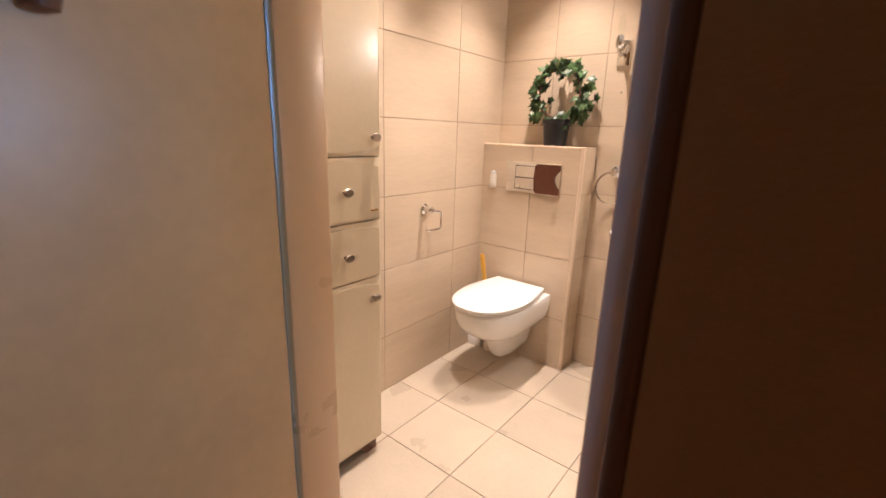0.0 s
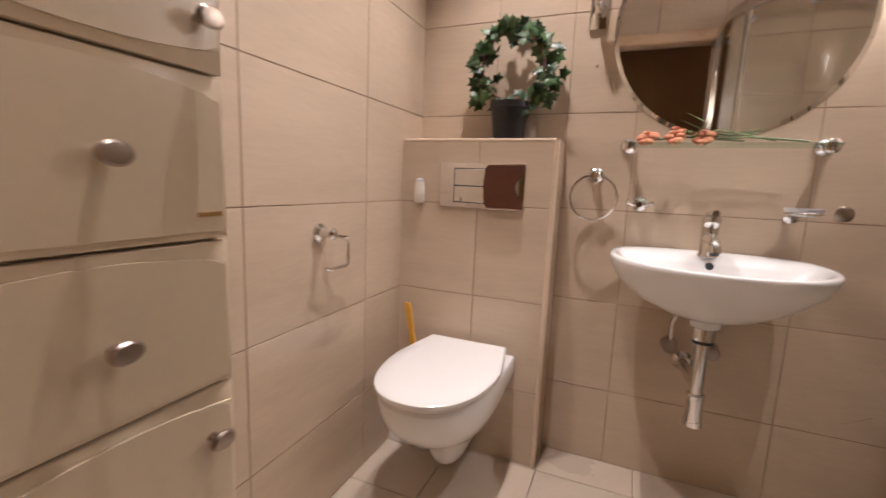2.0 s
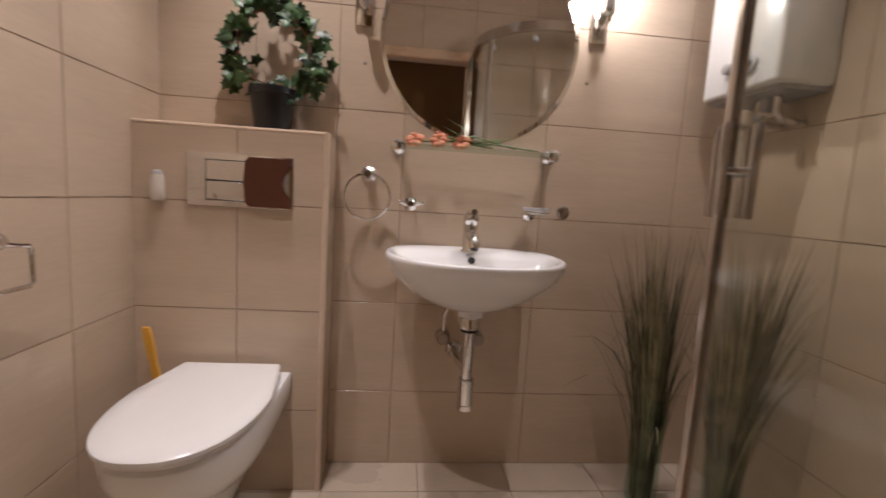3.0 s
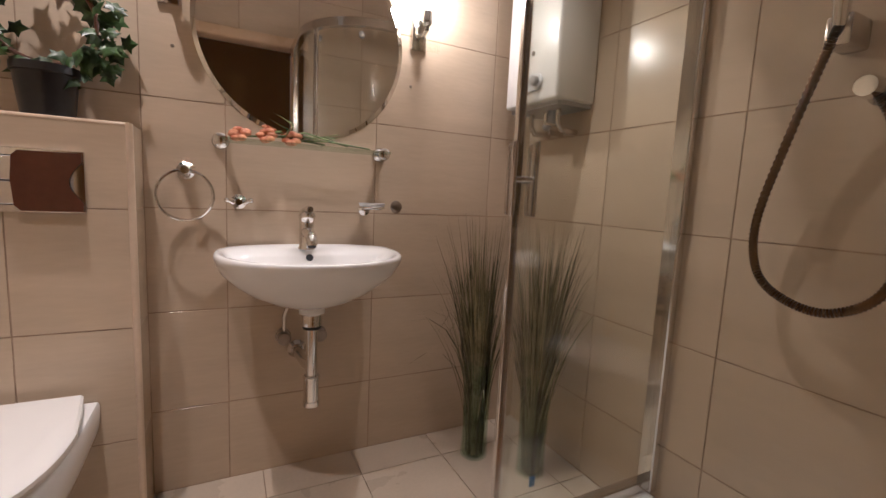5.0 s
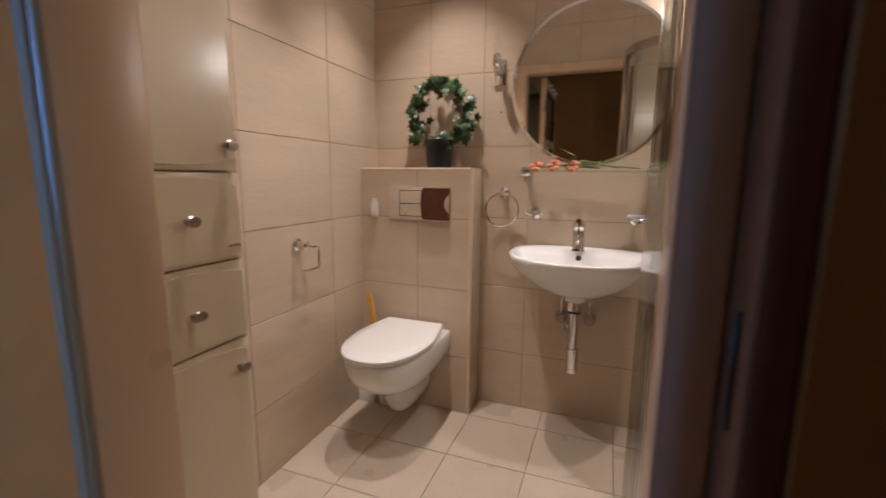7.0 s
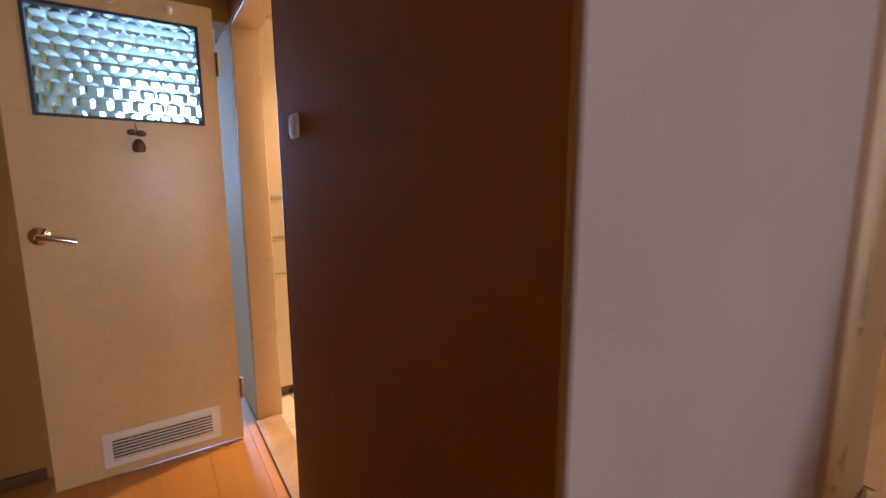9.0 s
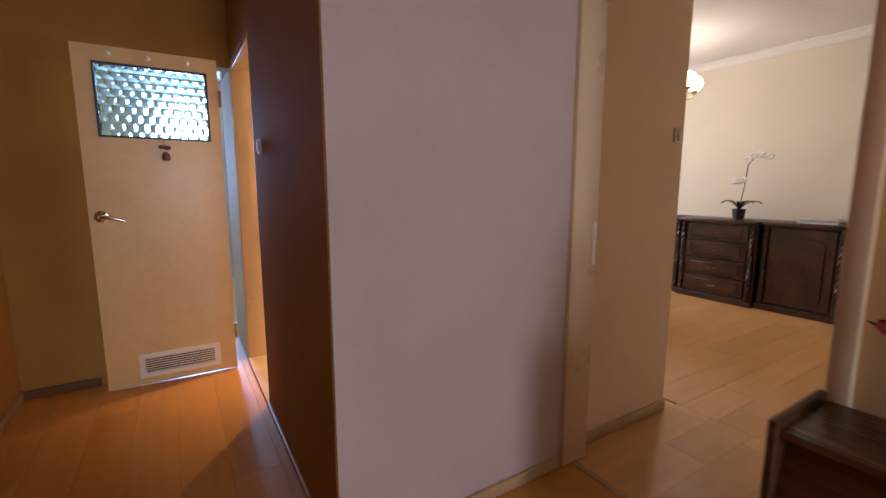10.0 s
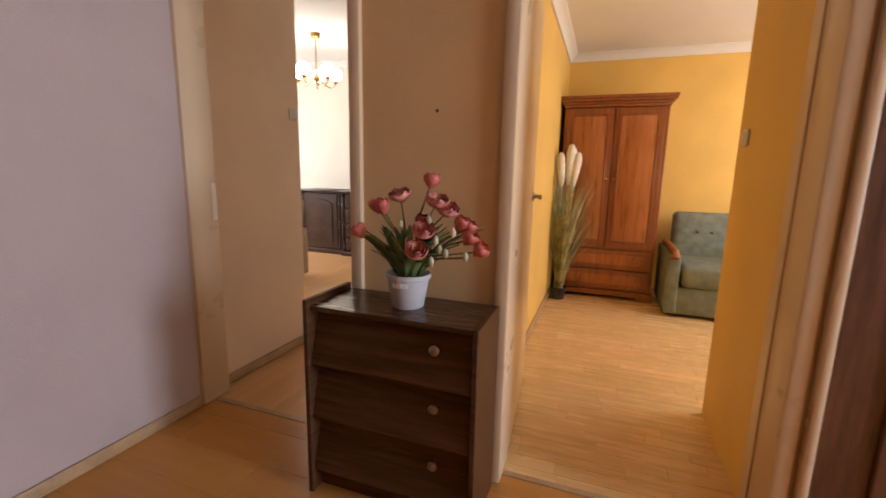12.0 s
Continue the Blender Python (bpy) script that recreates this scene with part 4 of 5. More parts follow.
def shower_tray():
    t = thing("shower_tray", (1.65, -1.2, 0), "white quadrant shower tray in the corner", "shower tray")
    line = shower_line(-0.02)
    out = [(2.05, -1.598), (line[0][0], -1.598)] + line[1:-1] + [(2.05, SY + 0.02)]
    bm = prism(bmesh.new(), out, "z", 0.0, 0.10)
    part("apron", bm, CERAMIC, t)
    inner = [(2.0, -1.55), (SX + 0.05, -1.55)] + shower_line(0.045)[1:-1] + [(2.0, SY - 0.045)]
    rings = []
    c = Vector((1.72, -1.25))
    for s, z in ((1.09, 0.1015), (1.085, 0.125), (1.07, 0.132), (1.0, 0.132), (0.97, 0.124), (0.9, 0.085), (0.3, 0.08)):
        rings.append([(*(c + (Vector(p) - c) * s), z) for p in inner])
    part("basin", loops(bmesh.new(), rings, True, True, True), CERAMIC, t, smooth=60)


shower_tray()


def shower_cabin():
    t = thing("shower_cabin", (1.6, -1.1, 0.13), "curved glass shower enclosure with chrome rails and closed sliding doors", "shower enclosure")
    for z0, z1, n in ((0.132, 0.165, "bottom_rail"), (1.93, 1.975, "top_rail")):
        part(n, ribbon(bmesh.new(), shower_line(0.0, 24), z0, z1, 0.035), STEEL_DULL if z0 < 1 else CHROME, t)
    part("wall_profile", B(2.016, 2.049, SY - 0.035, SY + 0.018, 0.134, 1.97, bevel=0.004), CHROME, t)
    part("wall_profile", B(SX + 0.002, SX + 0.034, -1.5875, -1.556, 0.134, 1.97, bevel=0.004), CHROME, t)
    a_door = math.pi - math.atan2(0.17, 0.352)
    def arc(a0, a1, r, n=14):
        return [(SCX + r * math.cos(a0 + (a1 - a0) * i / n), SCY + r * math.sin(a0 + (a1 - a0) * i / n)) for i in range(n + 1)]
    panes = [("glass_pane", [(SX + 0.012, -1.56)] + arc(math.pi, a_door + 0.03, SR - 0.012)),
             ("glass_pane", arc(a_door - 0.03, math.pi / 2, SR - 0.012) + [(2.02, SY - 0.012)])]
    for n, line in panes:
        p = part(n, ribbon(bmesh.new(), line, 0.16, 1.94, 0.005), GLASS, t)
        p.visible_shadow = False
    for k, a in enumerate((a_door + 0.022, a_door - 0.022)):
        c = (SCX + (SR - 0.012) * math.cos(a), SCY + (SR - 0.012) * math.sin(a))
        bm = B(-0.007, 0.007, -0.007, 0.007, 0.16, 1.94, bevel=0.002)
        bmesh.ops.rotate(bm, verts=bm.verts, matrix=Matrix.Rotation(a, 3, "Z"))
        bmesh.ops.translate(bm, verts=bm.verts, vec=(*c, 0))
        part("door_profile", bm, CHROME if k else STEEL_DULL, t)
    bm = B(-0.004, 0.004, -0.005, 0.005, 0.16, 1.94)
    bmesh.ops.rotate(bm, verts=bm.verts, matrix=Matrix.Rotation(a_door, 3, "Z"))
    bmesh.ops.translate(bm, verts=bm.verts, vec=(SCX + (SR - 0.012) * math.cos(a_door), SCY + (SR - 0.012) * math.sin(a_door), 0))
    part("magnetic_seal", bm, BLACK_PLASTIC, t, "dark magnetic door seal")
    for s in (-1, 1):
        a = a_door + s * 0.062
        bm = B(0.007, 0.014, -0.015, 0.015, 1.02, 1.148, bevel=0.003, segs=2)
        box(bm, -0.030, -0.023, -0.015, 0.015, 1.02, 1.148, bevel=0.003, segs=2)
        lathe(bm, [(0.006, -0.025), (0.006, 0.009)], (0, 0, 1.084), "x", 10)
        bmesh.ops.rotate(bm, verts=bm.verts, matrix=Matrix.Rotation(a, 3, "Z"))
        bmesh.ops.translate(bm, verts=bm.verts, vec=(SCX + (SR - 0.012) * math.cos(a), SCY + (SR - 0.012) * math.sin(a), 0))
        # Duller, darker metal stands in for dark reflections in the chrome plates.
        part("door_handle", bm, STEEL_DULL, t, "chrome plate handle on both sides of the glass")
    for a in (0.62 * math.pi, 0.86 * math.pi):
        for z in (0.175, 1.90):
            bm = lathe(bmesh.new(), [(0.01, -0.018), (0.016, -0.014), (0.016, 0.014), (0.01, 0.018)], (0, 0, 0), "x", 14)
            bmesh.ops.rotate(bm, verts=bm.verts, matrix=Matrix.Rotation(a, 3, "Z"))
            bmesh.ops.translate(bm, verts=bm.verts, vec=(SCX + (SR - 0.03) * math.cos(a), SCY + (SR - 0.03) * math.sin(a), z))
            part("roller", bm, GREY_PLASTIC, t)


shower_cabin()


def shower_set():
    t = thing("shower_set", (2.04, -1.2, 0.83), "hand shower rail with a bronze ribbed hose on the tiles", "shower")
    part("rail", tube(bmesh.new(), [(1.995, -1.30, 1.05), (1.995, -1.30, 1.75)], 0.010, 12), CHROME, t)
    for z in (1.05, 1.75):
        part("rail_foot", lathe(bmesh.new(), [(0.02, 2.049), (0.02, 2.03), (0.012, 1.985)], (0, -1.30, z), "x", 16), CHROME, t)
    part("bracket", B(1.96, 2.048, -1.165, -1.115, 1.40, 1.465, bevel=0.008, segs=2), STEEL_DULL, t)
    part("hand_grip", tube(bmesh.new(), [(1.965, -1.14, 1.44), (1.945, -1.145, 1.52), (1.915, -1.15, 1.60)], lambda u: 0.014 + 0.006 * u, 12), CHROME, t)
    part("spray_head", lathe(bmesh.new(), [(0.02, 0.02), (0.04, 0.012), (0.042, 0.0), (0.0, -0.004)], (1.90, -1.15, 1.63), "z", 20), CHROME, t)
    part("mixer", lathe(bmesh.new(), [(0.028, 2.049), (0.028, 2.03), (0.018, 2.02), (0.02, 1.97), (0.024, 1.965), (0.02, 1.945)], (0, -1.205, 1.305), "x", 18), CHROME, t)
    ctrl = [(1.958, -1.142, 1.44), (1.965, -1.12, 1.38), (1.985, -1.06, 1.20), (1.99, -1.018, 1.02), (1.99, -1.035, 0.90), (1.99, -1.10, 0.845), (1.99, -1.19, 0.835), (1.99, -1.27, 0.90), (1.99, -1.29, 1.05), (1.985, -1.24, 1.24), (1.97, -1.21, 1.30)]
    pts = []
    for i in range(len(ctrl) - 1):
        p0, p1, p2, p3 = (Vector(ctrl[max(0, min(len(ctrl) - 1, i + k))]) for k in (-1, 0, 1, 2))
        for j in range(26):
            u = j / 26
            pts.append(0.5 * ((2 * p1) + (p2 - p0) * u + (2 * p0 - 5 * p1 + 4 * p2 - p3) * u * u + (3 * p1 - p0 - 3 * p2 + p3) * u ** 3))
    n = len(pts)
    part("hose", tube(bmesh.new(), pts, lambda u: 0.008 + 0.0036 * (round(u * (n - 1)) % 2), 8), BRONZE, t, "ribbed bronze shower hose", smooth=80)


shower_set()


def water_heater():
    t = thing("water_heater", (1.95, -0.22, 1.40), "white gas water heater hung on the tiled wall", "water heater")
    part("casing", B(1.862, 2.047, -0.385, -0.07, 1.415, 2.09, bevel=0.012, segs=3), HEATER_WHITE, t)
    part("bottom_tray", B(1.885, 2.045, -0.37, -0.085, 1.40, 1.416), GREY_PLASTIC, t)
    bm = prism(bmesh.new(), [(-0.335 + 0.03 * math.cos(a) + (0.075 if math.cos(a) > 0 else 0), 1.49 + 0.03 * math.sin(a)) for a in [2 * math.pi * i / 20 for i in range(20)]], "x", 1.852, 1.863)
    bmesh.ops.translate(bm, verts=bm.verts, vec=(0, 0.06, 0))
    part("control_plate", bm, PAPER, t)
    for y in (-0.275, -0.205):
        part("dial", lathe(bmesh.new(), [(0.019, 1.853), (0.018, 1.836), (0.012, 1.832)], (0, y, 1.492), "x", 18), GREY_PLASTIC, t)
    part("sight_hole", lathe(bmesh.new(), [(0.009, 1.863), (0.009, 1.859), (0.0, 1.858)], (0, -0.24, 1.60), "x", 12), BLACK_PLASTIC, t)
    for y, x in ((-0.30, 1.95), (-0.22, 1.96), (-0.14, 1.95)):
        part("pipe", tube(bmesh.new(), [(x, y, 1.402), (x, y, 1.35), (x + 0.02, y, 1.325), (2.046, y, 1.322)], 0.011, 10), STEEL_DULL, t)
    part("valve", ball(lathe(bmesh.new(), [(0.016, 1.40), (0.018, 1.375), (0.014, 1.34)], (1.955, -0.26, 0), "z", 14), (1.93, -0.26, 1.335), 0.016), GREY_PLASTIC, t)
    part("valve_lever", B(1.90, 1.95, -0.30, -0.28, 1.335, 1.345, bevel=0.002), STEEL_DULL, t)


water_heater()


def grass_vase(x, y, h, seed, lean, spread, count):
    rng = random.Random(seed)
    t = thing("grass_vase", (x, y, 0), "tall clear vase of long dark artificial grass on the floor", "vase", "grass vases in the corner")
    bm = lathe(bmesh.new(), [(0.05, 0.001), (0.055, 0.006), (0.052, 0.12), (0.058, 0.35), (0.063, 0.40), (0.060, 0.40), (0.054, 0.35), (0.048, 0.12), (0.048, 0.012), (0.0, 0.01)], (x, y, 0), "z", 28)
    v = part("vase", bm, GLASS_GREEN, t)
    v.visible_shadow = False
    bm = bmesh.new()
    for i in range(count):
        a, rr = rng.uniform(0, 2 * math.pi), 0.038 * math.sqrt(rng.random())
        base = Vector((x + rr * math.cos(a), y + rr * math.sin(a), 0.015))
        hh = h * (0.5 + 0.5 * rng.random() ** 0.6)
        stray = rng.random() < 0.07
        out = rng.uniform(0.01, spread) * (1.9 if stray else 1)
        d = Vector((math.cos(a) + lean[0], math.sin(a) + lean[1], 0)) * out
        droop = rng.uniform(0.25, 0.6) if stray else rng.choice((0.0, 0.0, 0.05, 0.15))
        w = rng.uniform(0.0016, 0.0036)
        twist = a + rng.uniform(-0.8, 0.8)
        side = Vector((-math.sin(twist), math.cos(twist), 0)) * w
        rings = []
        for k in range(8):
            u = k / 7
            p = base + d * u ** 2.2 + Vector((0.004 * math.sin(5 * u + a), 0, hh * (u - droop * u ** 4)))
            p.x, p.y = min(p.x, 2.04), min(p.y, -0.008)
            ww = side * (0.75 + 0.25 * math.sin(math.pi * u)) * (1 - 0.92 * u ** 5)
            rings.append([p - ww, p + ww])
        loops(bm, rings, close=False)
    part("grass", bm, GRASS, t, "long dark green grass blades")


grass_vase(1.715, -0.215, 0.99, 3, (-0.45, -0.1), 0.15, 250)
grass_vase(1.86, -0.40, 0.98, 4, (-0.1, -0.15), 0.17, 330)
solo("tag", B(1.80, 1.825, -0.475, -0.472, 0.0, 0.04, bevel=0.001), material("blue_tag", (0.03, 0.16, 0.42), 0.5), "small blue paper tag on the floor by the vase", "tag")


def ceiling_lamp():
    for x, y, _ in SPOTS:
        t = thing("ceiling_lamp", (x, y, 2.47), "small round white ceiling downlight", "ceiling lamp", "downlights in the bathroom ceiling")
        part("rim", lathe(bmesh.new(), [(0.055, 2.499), (0.055, 2.49), (0.045, 2.486), (0.038, 2.49), (0.036, 2.499)], (x, y, 0), "z", 28, cap=False), HEATER_WHITE, t)


ceiling_lamp()


# ---- hall ----
def bathroom_door():
    """The open bathroom door leaf, standing across the kitchen passage."""
    x0, x1, ya, yb = 0.585, 0.625, -2.512, -1.809
    g = (-2.428, -1.868, 1.505, 1.915)
    t = thing("bathroom_door", (0.605, yb, 0.012), "open cream enamelled door with a patterned glass light and a vent grille", "door")
    bm = bmesh.new()
    for s in ((ya, g[0], 0.012, 2.0), (g[1], yb, 0.012, 2.0), (g[0], g[1], 0.012, g[2]), (g[0], g[1], g[3], 2.0)):
        box(bm, x0, x1, s[0], s[1], s[2], s[3])
    part("leaf", bm, DOOR_CREAM, t)
    fr = bmesh.new()
    w = 0.012
    for s in ((g[0], g[0] + w, g[2], g[3]), (g[1] - w, g[1], g[2], g[3]), (g[0] + w, g[1] - w, g[2], g[2] + w), (g[0] + w, g[1] - w, g[3] - w, g[3])):
        box(fr, x0 - 0.003, x1 + 0.004, s[0], s[1], s[2], s[3])
    part("glass_bead", fr, BLACK_PLASTIC, t, "thin black glazing bead")
    # pressed glass with staggered round lenses
    ny, nz, p = 170, 120, 0.058
    yy0, yy1, zz0, zz1 = g[0] + w, g[1] - w, g[2] + w, g[3] - w
    rows = []
    for j in range(nz + 1):
        row = []
        for i in range(ny + 1):
            y, z = yy0 + (yy1 - yy0) * i / ny, zz0 + (zz1 - zz0) * j / nz
            k = round((z - zz0) / (p * 0.866))
            best = 9
            for kk in (k - 1, k, k + 1):
                off = 0.5 * p * (kk % 2)
                m = round((y - yy0 - off) / p)
                best = min(best, math.hypot(y - yy0 - off - m * p, z - zz0 - kk * p * 0.866))
            q = min(1, best / (p * 0.5))
            row.append((0.606 + 0.008 * (1 - q * q), y, z))
        rows.append(row)
    bm = loops(bmesh.new(), rows, close=False)
    back = [bm.verts.new((0.599, y, z)) for y, z in ((yy0, zz0), (yy1, zz0), (yy1, zz1), (yy0, zz1))]
    bm.faces.new(back)
    pane = part("pane", bm, GLASS_PATTERN, t, "pressed glass with rows of round lenses", smooth=80)
    pane.visible_shadow = False
    v = part("vent_grille", B(x1, x1 + 0.006, -2.352, -1.905, 0.052, 0.208, bevel=0.002), WHITE_PLASTIC, t, "cream plastic vent grille")
    # Black sheet paints the shade seen between the slats.
    part("vent_shadow", B(x1 + 0.0062, x1 + 0.0072, -2.318, -1.94, 0.082, 0.178), BLACK_PLASTIC, v, "black sheet for the shade between the slats")
    for i in range(7):
        z = 0.086 + 0.0145 * i
        part("slat", B(x1 + 0.0062, x1 + 0.0125, -2.318, -1.94, z, z + 0.006, bevel=0.001), WHITE_PLASTIC, v)
    h = part("handle", lathe(bmesh.new(), [(0.033, x1), (0.034, x1 + 0.005), (0.026, x1 + 0.012), (0.014, x1 + 0.02), (0.011, x1 + 0.05)], (0, -2.455, 1.058), "x", 20), CHROME, t, "chrome lever handle with a round rose")
    part("lever", tube(bmesh.new(), [(x1 + 0.048, -2.455, 1.058), (x1 + 0.055, -2.43, 1.054), (x1 + 0.055, -2.39, 1.045), (x1 + 0.052, -2.345, 1.033)], lambda u: 0.013 - 0.003 * u, 10), CHROME, h)
    for y in (-2.345, -2.163, -1.968):
        k = part("coat_hook", ball(lathe(bmesh.new(), [(0.014, x1), (0.014, x1 + 0.004), (0.006, x1 + 0.008), (0.006, x1 + 0.02)], (0, y, 1.957), "x", 14), (x1 + 0.024, y, 1.957), 0.013), CERAMIC, t, "white coat hook")
    for z in (0.22, 1.72):
        part("hinge", lathe(bmesh.new(), [(0.009, z), (0.009, z + 0.10)], (x1 + 0.001, yb + 0.008, 0), "z", 12), NICKEL, t)
    return t


bathroom_door()
t = thing("door_ornament", (0.63, -2.115, 1.405), "small brown hanging ornament on the door", "ornament")
part("string", tube(bmesh.new(), [(0.628, -2.122, 1.50), (0.63, -2.118, 1.468)], 0.0018, 5), BLACK_PLASTIC, t)
part("bow", ball(ball(bmesh.new(), (0.633, -2.135, 1.462), 0.014, 0.5, 1.2, 0.8), (0.633, -2.105, 1.458), 0.016, 0.5, 1.2, 0.8), PLINTH, t)
part("bell", lathe(bmesh.new(), [(0.008, 1.455), (0.02, 1.44), (0.024, 1.42), (0.02, 1.405), (0.008, 1.402)], (0.640, -2.115, -0.02), "z", 14), PLINTH, t)


def switch(name, place, axis, sign, label):
    x, y, z = place
    t = thing("light_switch", place, label, "light switch", "light switches")
    if axis == "x":
        part("plate", B(min(x, x + sign * 0.011), max(x, x + sign * 0.011), y - 0.036, y + 0.036, z - 0.035, z + 0.035, bevel=0.004, segs=2), WHITE_PLASTIC, t)
        part("rocker", B(min(x + sign * 0.010, x + sign * 0.019), max(x + sign * 0.010, x + sign * 0.019), y - 0.018, y + 0.018, z - 0.026, z + 0.026, bevel=0.004), WHITE_PLASTIC, t)
    else:
        part("plate", B(x - 0.036, x + 0.036, min(y, y + sign * 0.011), max(y, y + sign * 0.011), z - 0.035, z + 0.035, bevel=0.004, segs=2), WHITE_PLASTIC, t)
        part("rocker", B(x - 0.018, x + 0.018, min(y + sign * 0.010, y + sign * 0.019), max(y + sign * 0.010, y + sign * 0.019), z - 0.026, z + 0.026, bevel=0.004), WHITE_PLASTIC, t)


switch("s", (1.497, -1.7205, 1.418), "y", -1, "white light switch beside the bathroom door")
switch("s", (2.4705, 0.096, 1.482), "x", 1, "white light switch in the living room entry")
switch("s", (4.8395, 0.03, 1.32), "x", -1, "white light switch on the yellow wall")
solo("nail", lathe(bmesh.new(), [(0.003, -0.70), (0.003, -0.704), (0.006, -0.705), (0.006, -0.707)], (3.734, 0, 1.362), "y", 8), BLACK_PLASTIC, "small dark nail in the beige wall", "nail")
solo("door_stopper", lathe(bmesh.new(), [(0.011, -0.004), (0.011, 0.008), (0.007, 0.014), (0.0, 0.016)], (2.557, -1.53, 0), "z", 14), WHITE_PLASTIC, "small white rubber door stop on the floor", "door stop")


def chest():
    x0, x1, yf, yb = 3.378, 3.99, -1.0, -0.735
    t = thing("chest_of_drawers", (3.68, -0.86, 0), "dark walnut chest of drawers with slanted drawer fronts", "chest of drawers")
    part("side_panel", B(x0, x0 + 0.018, yf - 0.012, yb, 0, 0.722, bevel=0.002), WALNUT, t)
    part("side_panel", B(x1 - 0.018, x1, yf - 0.0, yb, 0, 0.70, bevel=0.002), WALNUT, t)
    part("top", B(x0 + 0.0185, x1 - 0.0185, yf + 0.004, yb, 0.682, 0.70, bevel=0.002), WALNUT_TOP, t)
    part("back_panel", B(x0 + 0.0185, x1 - 0.0185, yb - 0.008, yb, 0, 0.681), WALNUT, t)
    part("plinth", B(x0 + 0.0185, x1 - 0.0185, yf + 0.045, yf + 0.06, 0, 0.07), WALNUT, t)
    # Black filler box stands in for shade in the gaps between drawers.
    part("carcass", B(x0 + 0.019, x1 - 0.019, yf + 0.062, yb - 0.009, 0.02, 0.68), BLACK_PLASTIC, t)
    zs = [0.682, 0.484, 0.284, 0.078]
    for top, bot in zip(zs, zs[1:]):
        bm = bmesh.new()
        out = [(yf + 0.052, top - 0.003), (yf + 0.0, bot + 0.012), (yf + 0.004, bot + 0.004), (yf + 0.055, bot + 0.004), (yf + 0.06, top - 0.003)]
        prism(bm, out, "x", x0 + 0.021, x1 - 0.021)
        d = part("drawer", bm, WALNUT, t, "slanted walnut-veneer drawer front")
        zk = top - 0.072
        yk = yf + 0.052 - 0.052 * (0.072 / (top - bot))
        part("knob", lathe(bmesh.new(), [(0.007, yk), (0.007, yk - 0.01), (0.016, yk - 0.015), (0.017, yk - 0.022), (0.010, yk - 0.028), (0.0, yk - 0.029)], (3.846, 0, zk), "y", 18), NICKEL, d, "pale glass-like knob")


chest()


def tulip_pot():
    rng = random.Random(11)
    cx, cy = 3.70, -0.862
    t = thing("tulip_pot", (cx, cy, 0.70), "artificial red and pink tulips in a white pot on the chest", "flower pot")
    part("pot", lathe(bmesh.new(), [(0.05, 0.7005), (0.054, 0.704), (0.071, 0.80), (0.077, 0.803), (0.078, 0.818), (0.072, 0.818), (0.068, 0.80), (0.05, 0.79)], (cx, cy, 0), "z", 30), POT_WHITE, t, "white plastic pot")
    for i in range(5):
        a = -math.pi / 2 - 0.32 + 0.16 * i
        r = 0.0702
        c = Vector((cx + r * math.cos(a), cy + r * math.sin(a), 0.786))
        bm = B(-0.002, 0.0012, -0.0045, 0.0045, -0.008, 0.008)
        bmesh.ops.rotate(bm, verts=bm.verts, matrix=Matrix.Rotation(a, 3, "Z"))
        bmesh.ops.translate(bm, verts=bm.verts, vec=c)
        part("label_bar", bm, CERAMIC, t, "white lettering bar on the pot")
    heads = [(-0.165, -0.03, 0.945, 0), (-0.115, 0.0, 1.03, 0), (-0.085, -0.02, 1.03, 0), (-0.03, 0.0, 1.07, 1), (0.07, 0.02, 1.118, 0), (0.10, 0.0, 1.055, 1), (0.135, 0.0, 1.03, 1),
             (0.075, -0.05, 0.965, 1), (0.06, -0.07, 0.905, 1), (0.18, 0.0, 0.985, 0), (0.21, -0.01, 0.945, 0), (0.20, 0.01, 0.975, 0), (0.245, -0.01, 0.91, 0), (0.05, 0.0, 0.985, 0)]
    buds = [(0.02, -0.05, 0.93), (0.12, -0.06, 0.94), (0.15, -0.05, 0.90), (0.11, -0.07, 0.875), (0.0, -0.06, 0.98), (0.17, -0.04, 0.965), (0.215, -0.05, 0.895), (0.085, -0.03, 1.0), (0.13, -0.05, 0.91)]
    base = Vector((cx, cy, 0.795))

    def stem(p, i):
        mid = base.lerp(p, 0.5) + Vector(((p.x - cx) * -0.12, 0, 0.03))
        part("stem", tube(bmesh.new(), [base + Vector(((p.x - cx) * 0.15, (p.y - cy) * 0.15, 0)), mid, p], 0.0028, 6), TULIP_LEAF, t)

    for i, (dx, dy, z, kind) in enumerate(heads):
        p = Vector((cx + dx, cy + dy, z))
        stem(p, i)
        d = (p - base).normalized()
        d = (d + Vector((0, -0.5, 0.35))).normalized() if kind else (d + Vector((0, 0, 0.4))).normalized()
        rot = d.to_track_quat("Z", "Y").to_matrix()
        layers = ((3, 0.021, 0.0), (3, 0.0235, 1.05)) if not kind else ((4, 0.012, 0.3), (5, 0.021, 0.0), (6, 0.029, 0.6))
        mat = TULIP_PINK if kind else TULIP_RED
        bloom = part("bloom", ball(bmesh.new(), p + rot @ Vector((0, 0, -0.014)), 0.008, 1, 1, 1, 8, 6), mat, t, "open pink tulip bloom" if kind else "red tulip bloom")
        for cnt, rad, ph in layers:
            for k in range(cnt):
                a0 = 2 * math.pi * k / cnt + ph
                wid = 2.3 / cnt + 0.35
                rings = []
